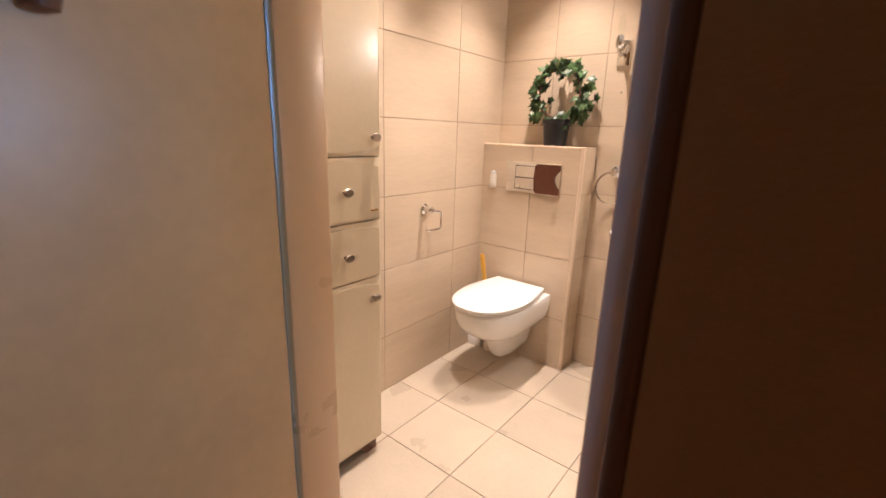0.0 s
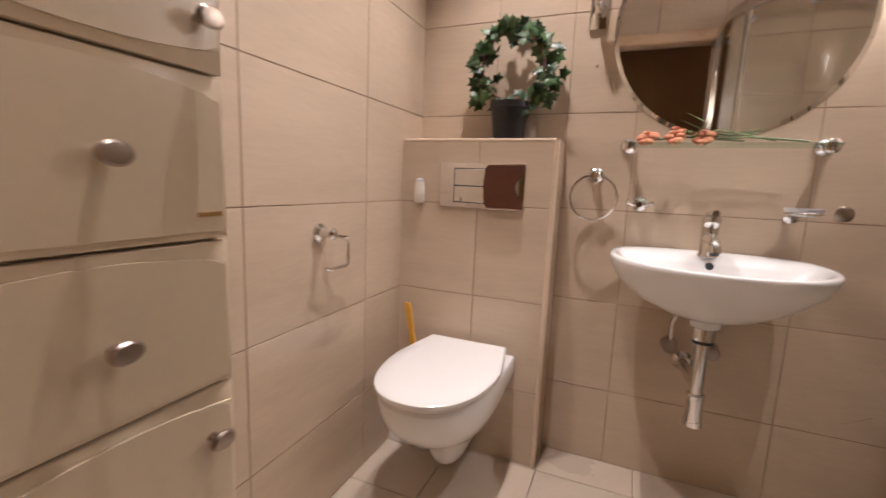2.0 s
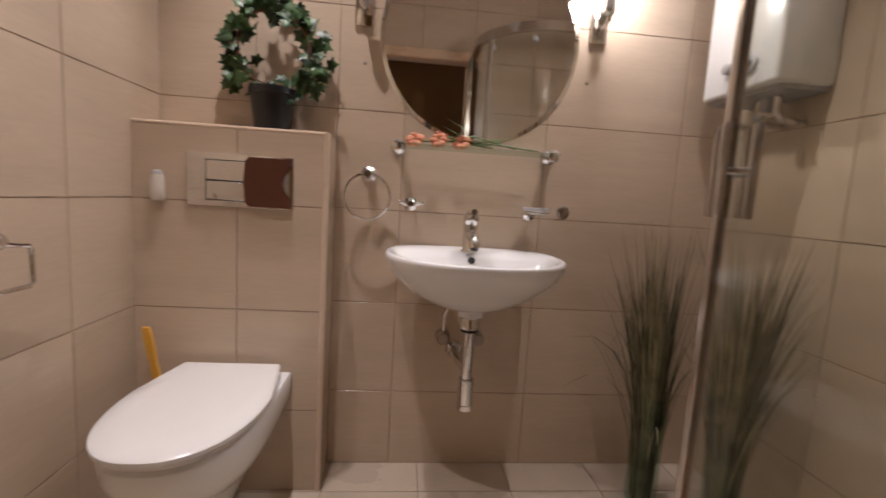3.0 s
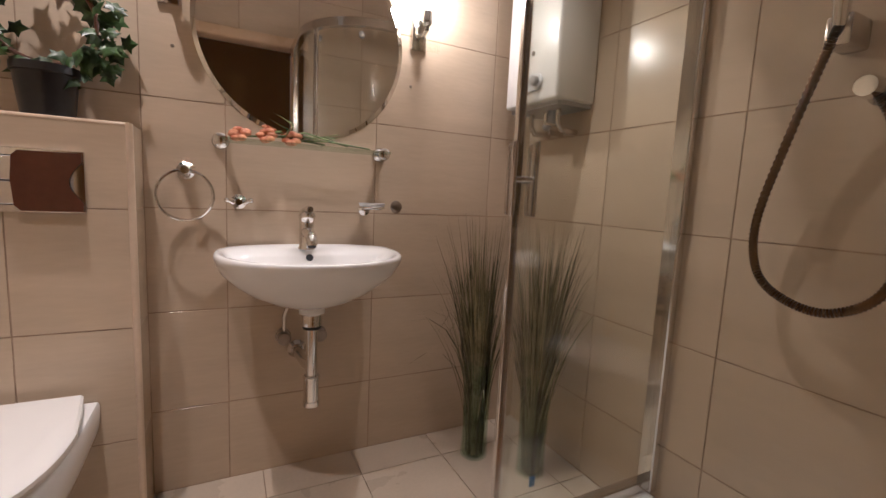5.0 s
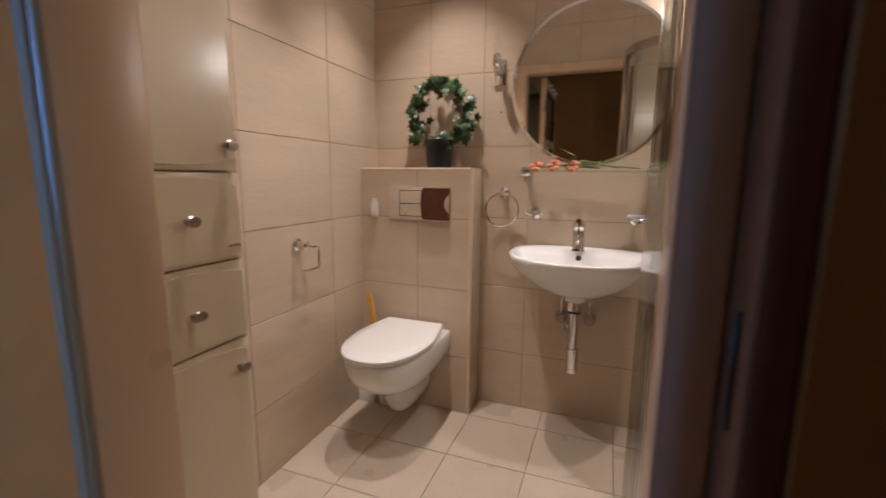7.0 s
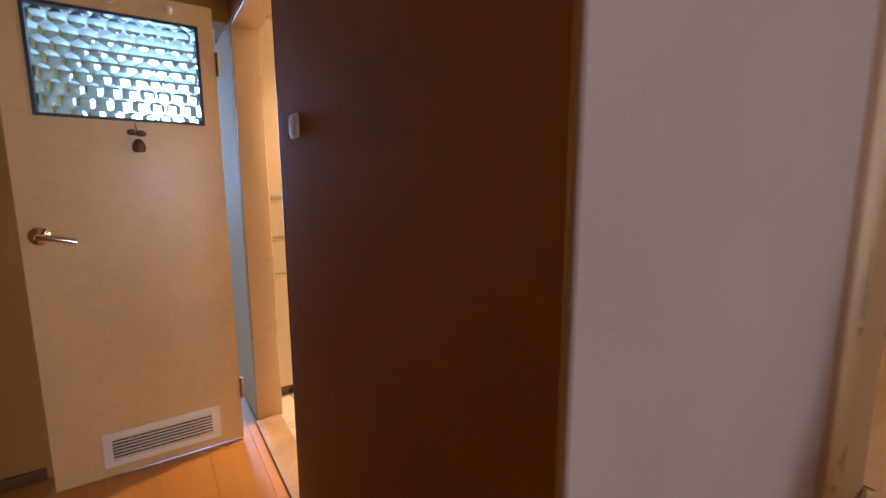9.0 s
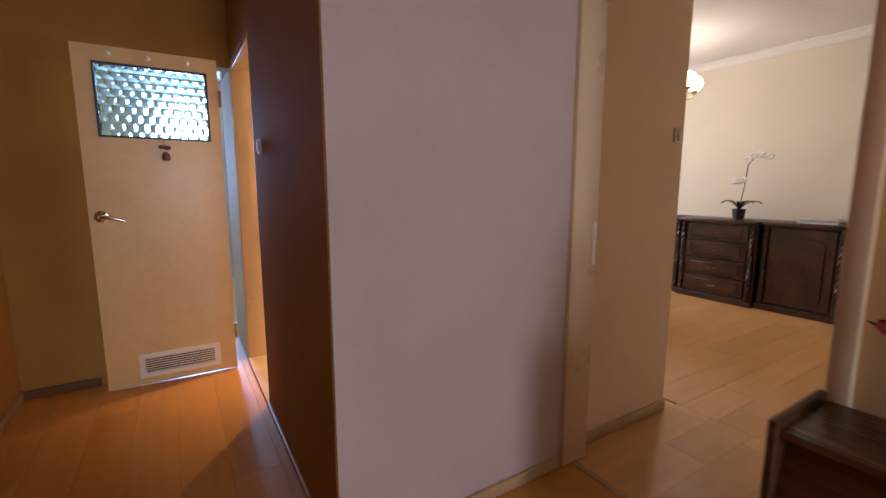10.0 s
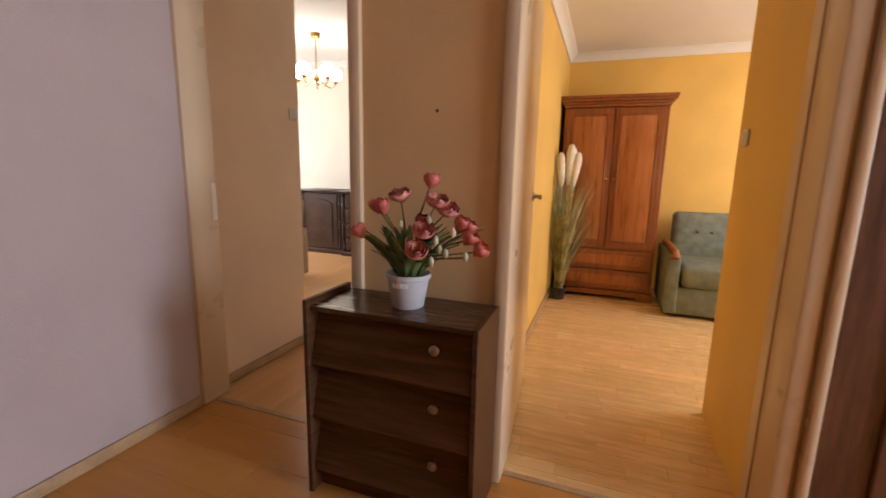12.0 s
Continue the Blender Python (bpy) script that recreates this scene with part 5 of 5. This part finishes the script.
                for u in (0, 0.2, 0.45, 0.7, 0.88, 1.0):
                    rr = rad * (0.25 + 1.15 * math.sin(min(1, u * 1.25) * math.pi / 2) - (0.45 if not kind else 0.15) * u ** 3)
                    ww = wid * (0.35 + 0.65 * math.sin(math.pi * min(0.93, 0.18 + 0.7 * u)))
                    if u == 1.0:
                        ww *= 0.35
                    rings.append([p + rot @ Vector((rr * math.cos(a0 + s * ww), rr * math.sin(a0 + s * ww), -0.018 + (0.052 if not kind else 0.042) * u - 0.004 * abs(s) * u)) for s in (-1, -0.5, 0, 0.5, 1)])
                part("petal", loops(bmesh.new(), rings, close=False), mat, bloom, smooth=80)
    for i, (dx, dy, z) in enumerate(buds):
        p = Vector((cx + dx, cy + dy, z))
        stem(p, i)
        part("bud", lathe(bmesh.new(), [(0.003, -0.012), (0.0085, -0.004), (0.0095, 0.005), (0.006, 0.015), (0.001, 0.02)], p, "z", 10), TULIP_BUD, t, "pale yellow-green tulip bud")
    for i in range(72):
        a = rng.uniform(0, 2 * math.pi)
        L = rng.uniform(0.14, 0.26)
        out = Vector((math.cos(a) * 1.25, math.sin(a) * 0.6, 0))
        lean = rng.uniform(0.2, 0.75)
        side = Vector((-math.sin(a), math.cos(a), 0))
        rings = []
        for k in range(7):
            u = k / 6
            p = base + Vector((0, 0, -0.02)) + out * (lean * L * u ** 1.4 + 0.02) + Vector((0, 0, L * (u - 0.22 * u ** 3)))
            w = 0.018 * math.sin(math.pi * (0.15 + 0.83 * u))
            rings.append([p - side * w + Vector((0, 0, 0.004)), p, p + side * w + Vector((0, 0, 0.004))])
        part("leaf", loops(bmesh.new(), rings, close=False), TULIP_LEAF, t, smooth=80)


tulip_pot()


def entrance_door():
    t = thing("entrance_door", (5.4, -0.72, 0), "dark brown wooden door beside the bedroom doorway", "door")
    part("leaf", B(4.932, 5.80, -0.725, -0.702, 0.01, 2.03, bevel=0.003), ENTRANCE_WOOD, t)
    for z0, z1 in ((0.15, 0.9), (1.05, 1.9)):
        part("panel", B(5.06, 5.68, -0.735, -0.7255, z0, z1, bevel=0.006), ENTRANCE_WOOD, t)


entrance_door()

# ---- bedroom ----
t = thing("bedroom_door", (4.06, -0.58, 0.01), "open cream enamelled bedroom door seen edge-on", "door")
bm = B(-0.038, 0.0, 0.0, 0.765, 0.012, 1.95, bevel=0.003)
bmesh.ops.rotate(bm, verts=bm.verts, matrix=Matrix.Rotation(radians(5), 3, "Z"))
bmesh.ops.translate(bm, verts=bm.verts, vec=(4.012, -0.565, 0))
part("leaf", bm, DOOR_CREAM, t)
hd = part("handle", lathe(bmesh.new(), [(0.024, 3.95), (0.024, 3.96), (0.010, 3.966), (0.010, 3.998)], (0, 0.11, 1.04), "x", 16), NICKEL, t, "dark metal lever handle")
part("lever", tube(bmesh.new(), [(3.995, 0.11, 1.04), (4.002, 0.06, 1.04), (4.005, 0.0, 1.036)], 0.007, 8), NICKEL, hd)


def wardrobe():
    x0, x1, yf, yb = 3.90, 4.77, 2.11, 2.70
    t = thing("wardrobe", (4.33, 2.4, 0), "cherry wood wardrobe with two panelled doors and two drawers", "wardrobe")
    part("body", B(x0, x1, yf + 0.022, yb, 0.075, 1.76, bevel=0.003), CHERRY_DARK, t)
    bm = bmesh.new()
    for k, (o, z0, z1) in enumerate(((0.008, 1.755, 1.78), (0.025, 1.78, 1.802), (0.045, 1.802, 1.825), (0.055, 1.825, 1.85))):
        box(bm, x0 - o, x1 + o, yf - o, yb, z0, z1, bevel=0.004)
    part("cornice", bm, CHERRY_DARK, t, "stepped cornice")
    mid = (x0 + x1) / 2
    for a, b, kx in ((x0 + 0.03, mid - 0.006, mid - 0.035), (mid + 0.006, x1 - 0.03, mid + 0.035)):
        d = part("door", B(a, b, yf, yf + 0.022, 0.49, 1.745, bevel=0.003), CHERRY_DARK, t)
        bm = B(a + 0.055, b - 0.055, yf - 0.006, yf + 0.002, 0.56, 1.675, bevel=0.006, segs=2)
        part("panel", bm, CHERRY, d, "lighter cherry panel")
        fr = bmesh.new()
        for s in ((a + 0.045, b - 0.045, 0.545, 0.56), (a + 0.045, b - 0.045, 1.675, 1.69), (a + 0.04, a + 0.055, 0.545, 1.69), (b - 0.055, b - 0.04, 0.545, 1.69)):
            box(fr, s[0], s[1], yf - 0.010, yf - 0.001, s[2], s[3], bevel=0.003)
        part("moulding", fr, CHERRY_DARK, d)
        part("knob", ball(lathe(bmesh.new(), [(0.006, yf), (0.006, yf - 0.015), (0.0, yf - 0.016)], (kx, 0, 1.12), "y", 10), (kx, yf - 0.022, 1.12), 0.011), BRASS, d)
    for z0, z1 in ((0.29, 0.465), (0.10, 0.275)):
        d = part("drawer", B(x0 + 0.03, x1 - 0.03, yf, yf + 0.022, z0, z1, bevel=0.003), CHERRY_DARK, t)
        part("panel", B(x0 + 0.085, x1 - 0.085, yf - 0.006, yf + 0.001, z0 + 0.04, z1 - 0.04, bevel=0.004), CHERRY, d)
        part("knob", ball(bmesh.new(), (x1 - 0.16, yf - 0.015, (z0 + z1) / 2), 0.010), BRASS, d)
    out = [(x0 - 0.01, 0), (x0 + 0.1, 0), (x0 + 0.13, 0.035), (x1 - 0.13, 0.035), (x1 - 0.1, 0), (x1 + 0.01, 0), (x1 + 0.01, 0.08), (x0 - 0.01, 0.08)]
    part("plinth", prism(bmesh.new(), out, "y", yf - 0.008, yb), CHERRY_DARK, t)


wardrobe()


def pampas():
    rng = random.Random(21)
    cx, cy = 3.96, 1.93
    t = thing("pampas_plant", (cx, cy, 0), "artificial pampas grass with white plumes in a small black pot", "plant")
    part("pot", lathe(bmesh.new(), [(0.055, 0.001), (0.06, 0.005), (0.072, 0.11), (0.075, 0.115), (0.068, 0.115), (0.06, 0.10)], (cx, cy, 0), "z", 24), BLACK_PLASTIC, t, "black plastic pot")
    bm = bmesh.new()
    for i in range(300):
        a = rng.uniform(0, 2 * math.pi)
        hh, out = rng.uniform(0.55, 1.3), rng.uniform(0.04, 0.34)
        base = Vector((cx + 0.04 * math.cos(a), cy + 0.04 * math.sin(a), 0.1))
        side = Vector((-math.sin(a), math.cos(a), 0)) * rng.uniform(0.002, 0.0045)
        rings = []
        for k in range(6):
            u = k / 5
            p = base + Vector((math.cos(a), math.sin(a), 0)) * out * u ** 1.9 + Vector((0, 0, hh * (u - 0.1 * u ** 3)))
            p.x = max(p.x + 0.05 * u, 3.88)
            rings.append([p - side * (1 - u ** 3), p + side * (1 - u ** 3)])
        loops(bm, rings, close=False)
    part("reeds", bm, REED, t, "long green and straw reed blades")
    for dx, dy, z0, z1 in ((-0.10, -0.02, 1.02, 1.38), (-0.035, -0.05, 1.05, 1.35), (0.03, -0.03, 1.08, 1.42), (0.075, -0.02, 1.03, 1.35), (0.04, 0.03, 1.15, 1.40)):
        bm = tube(bmesh.new(), [(cx + dx * 0.2, cy, 0.1), (cx + dx * 0.6, cy + dy * 0.6, 0.7), (cx + dx * 0.85, cy + dy, z0)], 0.004, 6)
        part("stalk", bm, REED, t)
        prof = [(0.006, z0 - 0.02), (0.024, z0 + 0.04), (0.036, z0 + (z1 - z0) * 0.5), (0.037, z0 + (z1 - z0) * 0.8), (0.02, z1 - 0.012), (0.002, z1)]
        bm = lathe(bmesh.new(), prof, (0, 0, 0), "z", 16)
        for v in bm.verts:
            u = (v.co.z - z0) / (z1 - z0)
            v.co.x += cx + dx * (0.85 + 0.5 * u) + rng.gauss(0, 0.002)
            v.co.y += cy + dy + rng.gauss(0, 0.002)
        part("plume", bm, PLUME, t, "fluffy white plume", smooth=80)


pampas()


def armchair(name, x0, x1, yf, yb, cloth, label, turn=0):
    t = thing(name, ((x0 + x1) / 2, (yf + yb) / 2, 0), label, "armchair")
    part("base", B(x0 + 0.05, x1 - 0.05, yf + 0.03, yb - 0.05, 0.03, 0.26, bevel=0.015, segs=2), cloth, t)
    part("seat", B(x0 + 0.115, x1 - 0.115, yf, yb - 0.16, 0.26, 0.44, bevel=0.045, segs=4), cloth, t)
    bm = B(x0 + 0.10, x1 - 0.10, yb - 0.22, yb - 0.03, 0.36, 0.83, bevel=0.05, segs=4)
    for v in bm.verts:
        v.co.y += (v.co.z - 0.36) * 0.22
    part("backrest", bm, cloth, t)
    for i in range(2):
        part("button", ball(bmesh.new(), (x0 + 0.3 + (x1 - x0 - 0.6) * i, yb - 0.155, 0.66), 0.014), cloth, t)
    for x in (x0, x1 - 0.10):
        part("arm", B(x, x + 0.10, yf + 0.02, yb - 0.06, 0.03, 0.53, bevel=0.02, segs=3), cloth, t)
        bm = tube(bmesh.new(), [(x + 0.05, yf - 0.005, 0.50), (x + 0.05, yf + 0.03, 0.548), (x + 0.05, yf + 0.2, 0.558), (x + 0.05, yb - 0.1, 0.55)], 0.03, 10)
        part("arm_cap", bm, CHERRY_DARK, t, "curved wooden arm cap")
    return t


armchair("armchair", 4.83, 5.55, 1.72, 2.50, GREEN_CLOTH, "green upholstered armchair with wooden arm caps")

# ---- living room ----
def twisted_post(parent, x, y, z0, z1, r=0.022):
    bm = bmesh.new()
    n = 40
    for s in (0, math.pi):
        pts = [(x + 0.010 * math.cos(s + 12 * math.pi * i / n), y + 0.010 * math.sin(s + 12 * math.pi * i / n), z0 + (z1 - z0) * i / n) for i in range(n + 1)]
        tube(bm, pts, r * 0.62, 6)
    part("twisted_post", bm, OAK_DARK, parent, "twisted carved post")


def sideboard():
    t = thing("sideboard", (1.3, 3.0, 0), "long dark carved sideboard with drawers and panelled doors", "sideboard")
    yf, yb = 2.80, 3.22
    mods = [(0.30, 0.98, 0.06, "door"), (1.00, 1.76, 0.0, "drawers"), (1.78, 2.44, 0.06, "door")]
    for x0, x1, dy, what in mods:
        f = yf + dy
        part("carcass", B(x0, x1, f + 0.022, yb, 0.06, 0.85, bevel=0.003), OAK_DARK, t)
        part("foot", B(x0 - 0.01, x1 + 0.01, f - 0.008, yb, 0, 0.062, bevel=0.006), OAK_DARK, t)
        part("worktop", B(x0 - 0.012, x1 + 0.012, f - 0.03, yb, 0.85, 0.885, bevel=0.008, segs=2), OAK_DARK, t)
        if what == "drawers":
            for i in range(4):
                z0 = 0.085 + 0.19 * i
                d = part("drawer", B(x0 + 0.075, x1 - 0.075, f, f + 0.022, z0, z0 + 0.178, bevel=0.004), OAK_DARK, t)
                part("panel", B(x0 + 0.13, x1 - 0.13, f - 0.01, f - 0.0005, z0 + 0.035, z0 + 0.143, bevel=0.008), OAK_DARK, d)
                part("pull", tube(bmesh.new(), [(x0 + 0.34, f - 0.012, z0 + 0.09), (x0 + 0.36, f - 0.03, z0 + 0.08), (x1 - 0.36, f - 0.03, z0 + 0.08), (x1 - 0.34, f - 0.012, z0 + 0.09)], 0.004, 6), BRASS, d)
        else:
            d = part("door", B(x0 + 0.075, x1 - 0.075, f, f + 0.022, 0.085, 0.83, bevel=0.004), OAK_DARK, t)
            a, b = x0 + 0.15, x1 - 0.15
            n = 10
            out = [(a, 0.16), (b, 0.16)] + [(b - (b - a) * i / n, 0.70 + 0.055 * math.sin(math.pi * i / n)) for i in range(n + 1)]
            bm = prism(bmesh.new(), out, "y", f - 0.014, f - 0.0005)
            part("panel", bm, OAK_DARK, d, "arched raised panel")
        for x in (x0 + 0.038, x1 - 0.038):
            twisted_post(t, x, f + 0.0, 0.07, 0.845)


sideboard()


def orchid():
    rng = random.Random(8)
    cx, cy, z = 1.50, 2.98, 0.885
    t = thing("orchid", (cx, cy, z), "white orchid in a small black pot on the sideboard", "plant")
    part("pot", lathe(bmesh.new(), [(0.045, z + 0.0005), (0.05, z + 0.005), (0.062, z + 0.11), (0.055, z + 0.11), (0.05, z + 0.10)], (cx, cy, 0), "z", 20), BLACK_PLASTIC, t, "black pot")
    stem = [(cx, cy, z + 0.1), (cx + 0.03, cy, z + 0.35), (cx + 0.05, cy - 0.01, z + 0.56), (cx + 0.12, cy - 0.02, z + 0.655), (cx + 0.27, cy - 0.02, z + 0.63)]
    part("stem", tube(bmesh.new(), stem, 0.005, 7), DARK_GREEN, t)
    for a, L in ((0.2, 0.2), (2.9, 0.2), (0.9, 0.14), (3.6, 0.17), (5.2, 0.15)):
        rings = []
        side = Vector((-math.sin(a), math.cos(a), 0))
        for k in range(6):
            u = k / 5
            p = Vector((cx, cy, z + 0.10)) + Vector((math.cos(a), math.sin(a), 0)) * L * u + Vector((0, 0, 0.09 * math.sin(u * 2.4)))
            w = 0.032 * math.sin(math.pi * (0.12 + 0.83 * u))
            rings.append([p - side * w + Vector((0, 0, 0.01)), p, p + side * w + Vector((0, 0, 0.01))])
        part("leaf", loops(bmesh.new(), rings, close=False), DARK_GREEN, t, smooth=80)
    for fx, fz in ((0.06, 0.62), (0.10, 0.655), (0.15, 0.66), (0.20, 0.655), (0.25, 0.64), (-0.02, 0.40), (-0.07, 0.40), (0.03, 0.41)):
        bm = bmesh.new()
        for i in range(5):
            a = 2 * math.pi * i / 5 + 0.3
            ball(bm, (cx + fx + 0.026 * math.cos(a), cy - 0.03 + rng.uniform(-0.008, 0.008), z + fz + 0.02 * math.sin(a)), 0.02, 1, 0.3, 0.8, 8, 6)
        part("bloom", bm, ORCHID, t, "white orchid bloom")


orchid()
t = thing("magazine", (2.18, 3.0, 0.885), "stacked magazines lying on the sideboard", "magazine")
part("pages", B(2.04, 2.34, 2.90, 3.10, 0.8855, 0.902, bevel=0.002), PAPER, t)
part("cover", B(2.06, 2.35, 2.90, 3.09, 0.9025, 0.92, bevel=0.002), GREY_PLASTIC, t)
part("cover", B(2.05, 2.33, 2.91, 3.08, 0.9205, 0.936, bevel=0.002), PAPER, t)


def chandelier():
    cx, cy, z = 1.19, 2.10, 2.15
    t = thing("chandelier", (cx, cy, 2.0), "brass chandelier with lit white glass globes", "chandelier")
    part("rod", lathe(bmesh.new(), [(0.008, z), (0.008, 2.56), (0.05, 2.575), (0.06, 2.619)], (cx, cy, 0), "z", 14), BRASS, t)
    part("hub", lathe(bmesh.new(), [(0.01, z - 0.05), (0.03, z - 0.03), (0.045, z), (0.03, z + 0.03), (0.01, z + 0.06)], (cx, cy, 0), "z", 18), BRASS, t)
    for i in range(5):
        a = 2 * math.pi * i / 5 - 0.35
        u = Vector((math.cos(a), math.sin(a), 0))
        c = Vector((cx, cy, z))
        pts = [c + u * r + Vector((0, 0, h)) for r, h in ((0.03, 0), (0.09, -0.06), (0.15, -0.085), (0.20, -0.065), (0.215, -0.03))]
        part("arm", tube(bmesh.new(), pts, 0.007, 8), BRASS, t)
        e = c + u * 0.215
        part("cup", lathe(bmesh.new(), [(0.012, -0.035), (0.03, -0.02), (0.032, -0.008)], e, "z", 16), BRASS, t)
        part("globe", ball(bmesh.new(), e + Vector((0, 0, 0.06)), 0.072, 1, 1, 1, 24, 16), GLOBE, t, "lit white glass globe")


chandelier()
armchair("living_armchair", 0.62, 1.32, 0.95, 1.75, BEIGE_CLOTH, "beige upholstered armchair in the living room")


# ---- tiles and boards, piece by piece ----
SHAPES = {}


def piece(name, parent, centre, size, mat, axis, bevel=0.0025):
    """One tile or board with eased edges on its visible side; alike pieces share a mesh."""
    key = (name, tuple(round(s, 3) for s in size), axis, mat.name)
    me = SHAPES.get(key)
    if me is None:
        u, v, t = size[0] / 2, size[1] / 2, size[2]
        b = min(bevel, u * 0.4, v * 0.4)
        lo = [(-u, -v, 0), (u, -v, 0), (u, v, 0), (-u, v, 0)]
        md = [(x, y, t - b) for x, y, _ in lo]
        hi = [(math.copysign(u - b, x), math.copysign(v - b, y), t) for x, y, _ in lo]
        q = lo + md + hi
        f = [(3, 2, 1, 0), (8, 9, 10, 11)]
        for i in range(4):
            j = (i + 1) % 4
            f += [(i, j, 4 + j, 4 + i), (4 + i, 4 + j, 8 + j, 8 + i)]
        turn = {"+z": lambda p: p, "-y": lambda p: (p[0], -p[2], p[1]), "+y": lambda p: (-p[0], p[2], p[1]), "+x": lambda p: (p[2], p[0], p[1]), "-x": lambda p: (-p[2], -p[0], p[1])}[axis]
        me = bpy.data.meshes.new(name)
        me.from_pydata([turn(p) for p in q], [], f)
        me.materials.append(mat)
        me.update()
        SHAPES[key] = me
    ob = new(name, me)
    ob.parent = parent
    ob.location = Vector(centre) - ORIGIN[parent]
    return ob


def tile_rect(parent, axis, at, u_cuts, z_cuts, mat=TILE, skip=None, t=0.008, gap=0.0032, name="tile"):
    for a, b in zip(u_cuts, u_cuts[1:]):
        for c, d in zip(z_cuts, z_cuts[1:]):
            if skip and skip(a, b, c, d):
                continue
            w, h = b - a - gap, d - c - gap
            if w < 0.008 or h < 0.008:
                continue
            cu, cz = (a + b) / 2, (c + d) / 2
            place = {"y": (cu, at, cz), "x": (at, cu, cz), "z": (cu, cz, at)}[axis[1]]
            piece(name, parent, place, (w, h, t), mat, axis, 0.0008)


ZC = [0.0, 0.290, 0.630, 0.970, 1.310, 1.650, 1.990, 2.330, 2.5]
WALL_W = bpy.data.objects["wall_bathroom_west"]
tile_rect(WALL_N, "-y", 0.004, [0.0, 0.31, 0.585, 0.815, 1.328, 1.842, 2.05], ZC, skip=lambda a, b, c, d: b < 0.59 and d < 1.2)
tile_rect(WALL_W, "+x", -0.006, [-1.59, -1.45, -0.935, -0.42, 0.0], ZC)
tile_rect(WALL_E, "-x", 2.058, [-1.59, -1.44, -0.93, -0.47, 0.0], ZC)
tile_rect(DOOR_N, "+y", -1.603, [0.0, 0.31, 0.415], ZC)
tile_rect(DOOR_N, "+y", -1.603, [1.268, 1.70, 2.05], ZC)
tile_rect(DOOR_N, "+y", -1.603, [0.415, 0.9, 1.268], [2.05, 2.33, 2.5])
BZ = [0.0, 0.290, 0.630, 0.970, 1.206]
tile_rect(BOX, "-y", -0.154, [0.0, 0.31, 0.584], BZ)
tile_rect(BOX, "+x", 0.577, [-0.162, 0.0], BZ)
tile_rect(BOX, "+z", 1.198, [0.0, 0.31, 0.584], [-0.16, 0.0])
tile_rect(FLOOR_BATH, "+z", -0.008, [0.0, 0.258, 0.593, 0.926, 1.258, 1.592, 1.926, 2.05], [-1.60, -1.492, -1.16, -0.828, -0.497, -0.168, 0.0], FLOOR_TILE)


def boards(parent, x0, x1, y0, y1, width, lengths, mat, along, seed, gap, top=0.0):
    rng = random.Random(seed)
    a0, a1, b0, b1 = (x0, x1, y0, y1) if along == "x" else (y0, y1, x0, x1)
    b = b0
    while b < b1 - 0.01:
        w = min(width, b1 - b)
        a = a0 - rng.uniform(0, lengths[0] * 0.9)
        while a < a1:
            L = rng.choice(lengths)
            s, e = max(a, a0), min(a + L, a1)
            if e - s > 0.02:
                ca, cb = (s + e) / 2, b + w / 2
                place = (ca, cb, -0.008) if along == "x" else (cb, ca, -0.008)
                size = (e - s - gap, w - gap, 0.008 + top) if along == "x" else (w - gap, e - s - gap, 0.008 + top)
                piece("floorboard", parent, place, size, mat, "+z", 0.0008)
            a += L
        b += width


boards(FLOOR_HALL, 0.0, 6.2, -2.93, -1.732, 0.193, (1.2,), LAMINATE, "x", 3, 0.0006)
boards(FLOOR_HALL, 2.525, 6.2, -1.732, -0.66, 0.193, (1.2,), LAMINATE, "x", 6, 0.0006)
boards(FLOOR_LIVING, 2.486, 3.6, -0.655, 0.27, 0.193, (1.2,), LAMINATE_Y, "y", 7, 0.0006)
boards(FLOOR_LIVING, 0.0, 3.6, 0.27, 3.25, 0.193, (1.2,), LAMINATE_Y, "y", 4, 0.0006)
boards(FLOOR_BED, 3.87, 5.4, -0.655, 2.72, 0.07, (0.42, 0.5, 0.58), PARQUET, "x", 5, 0.0008)
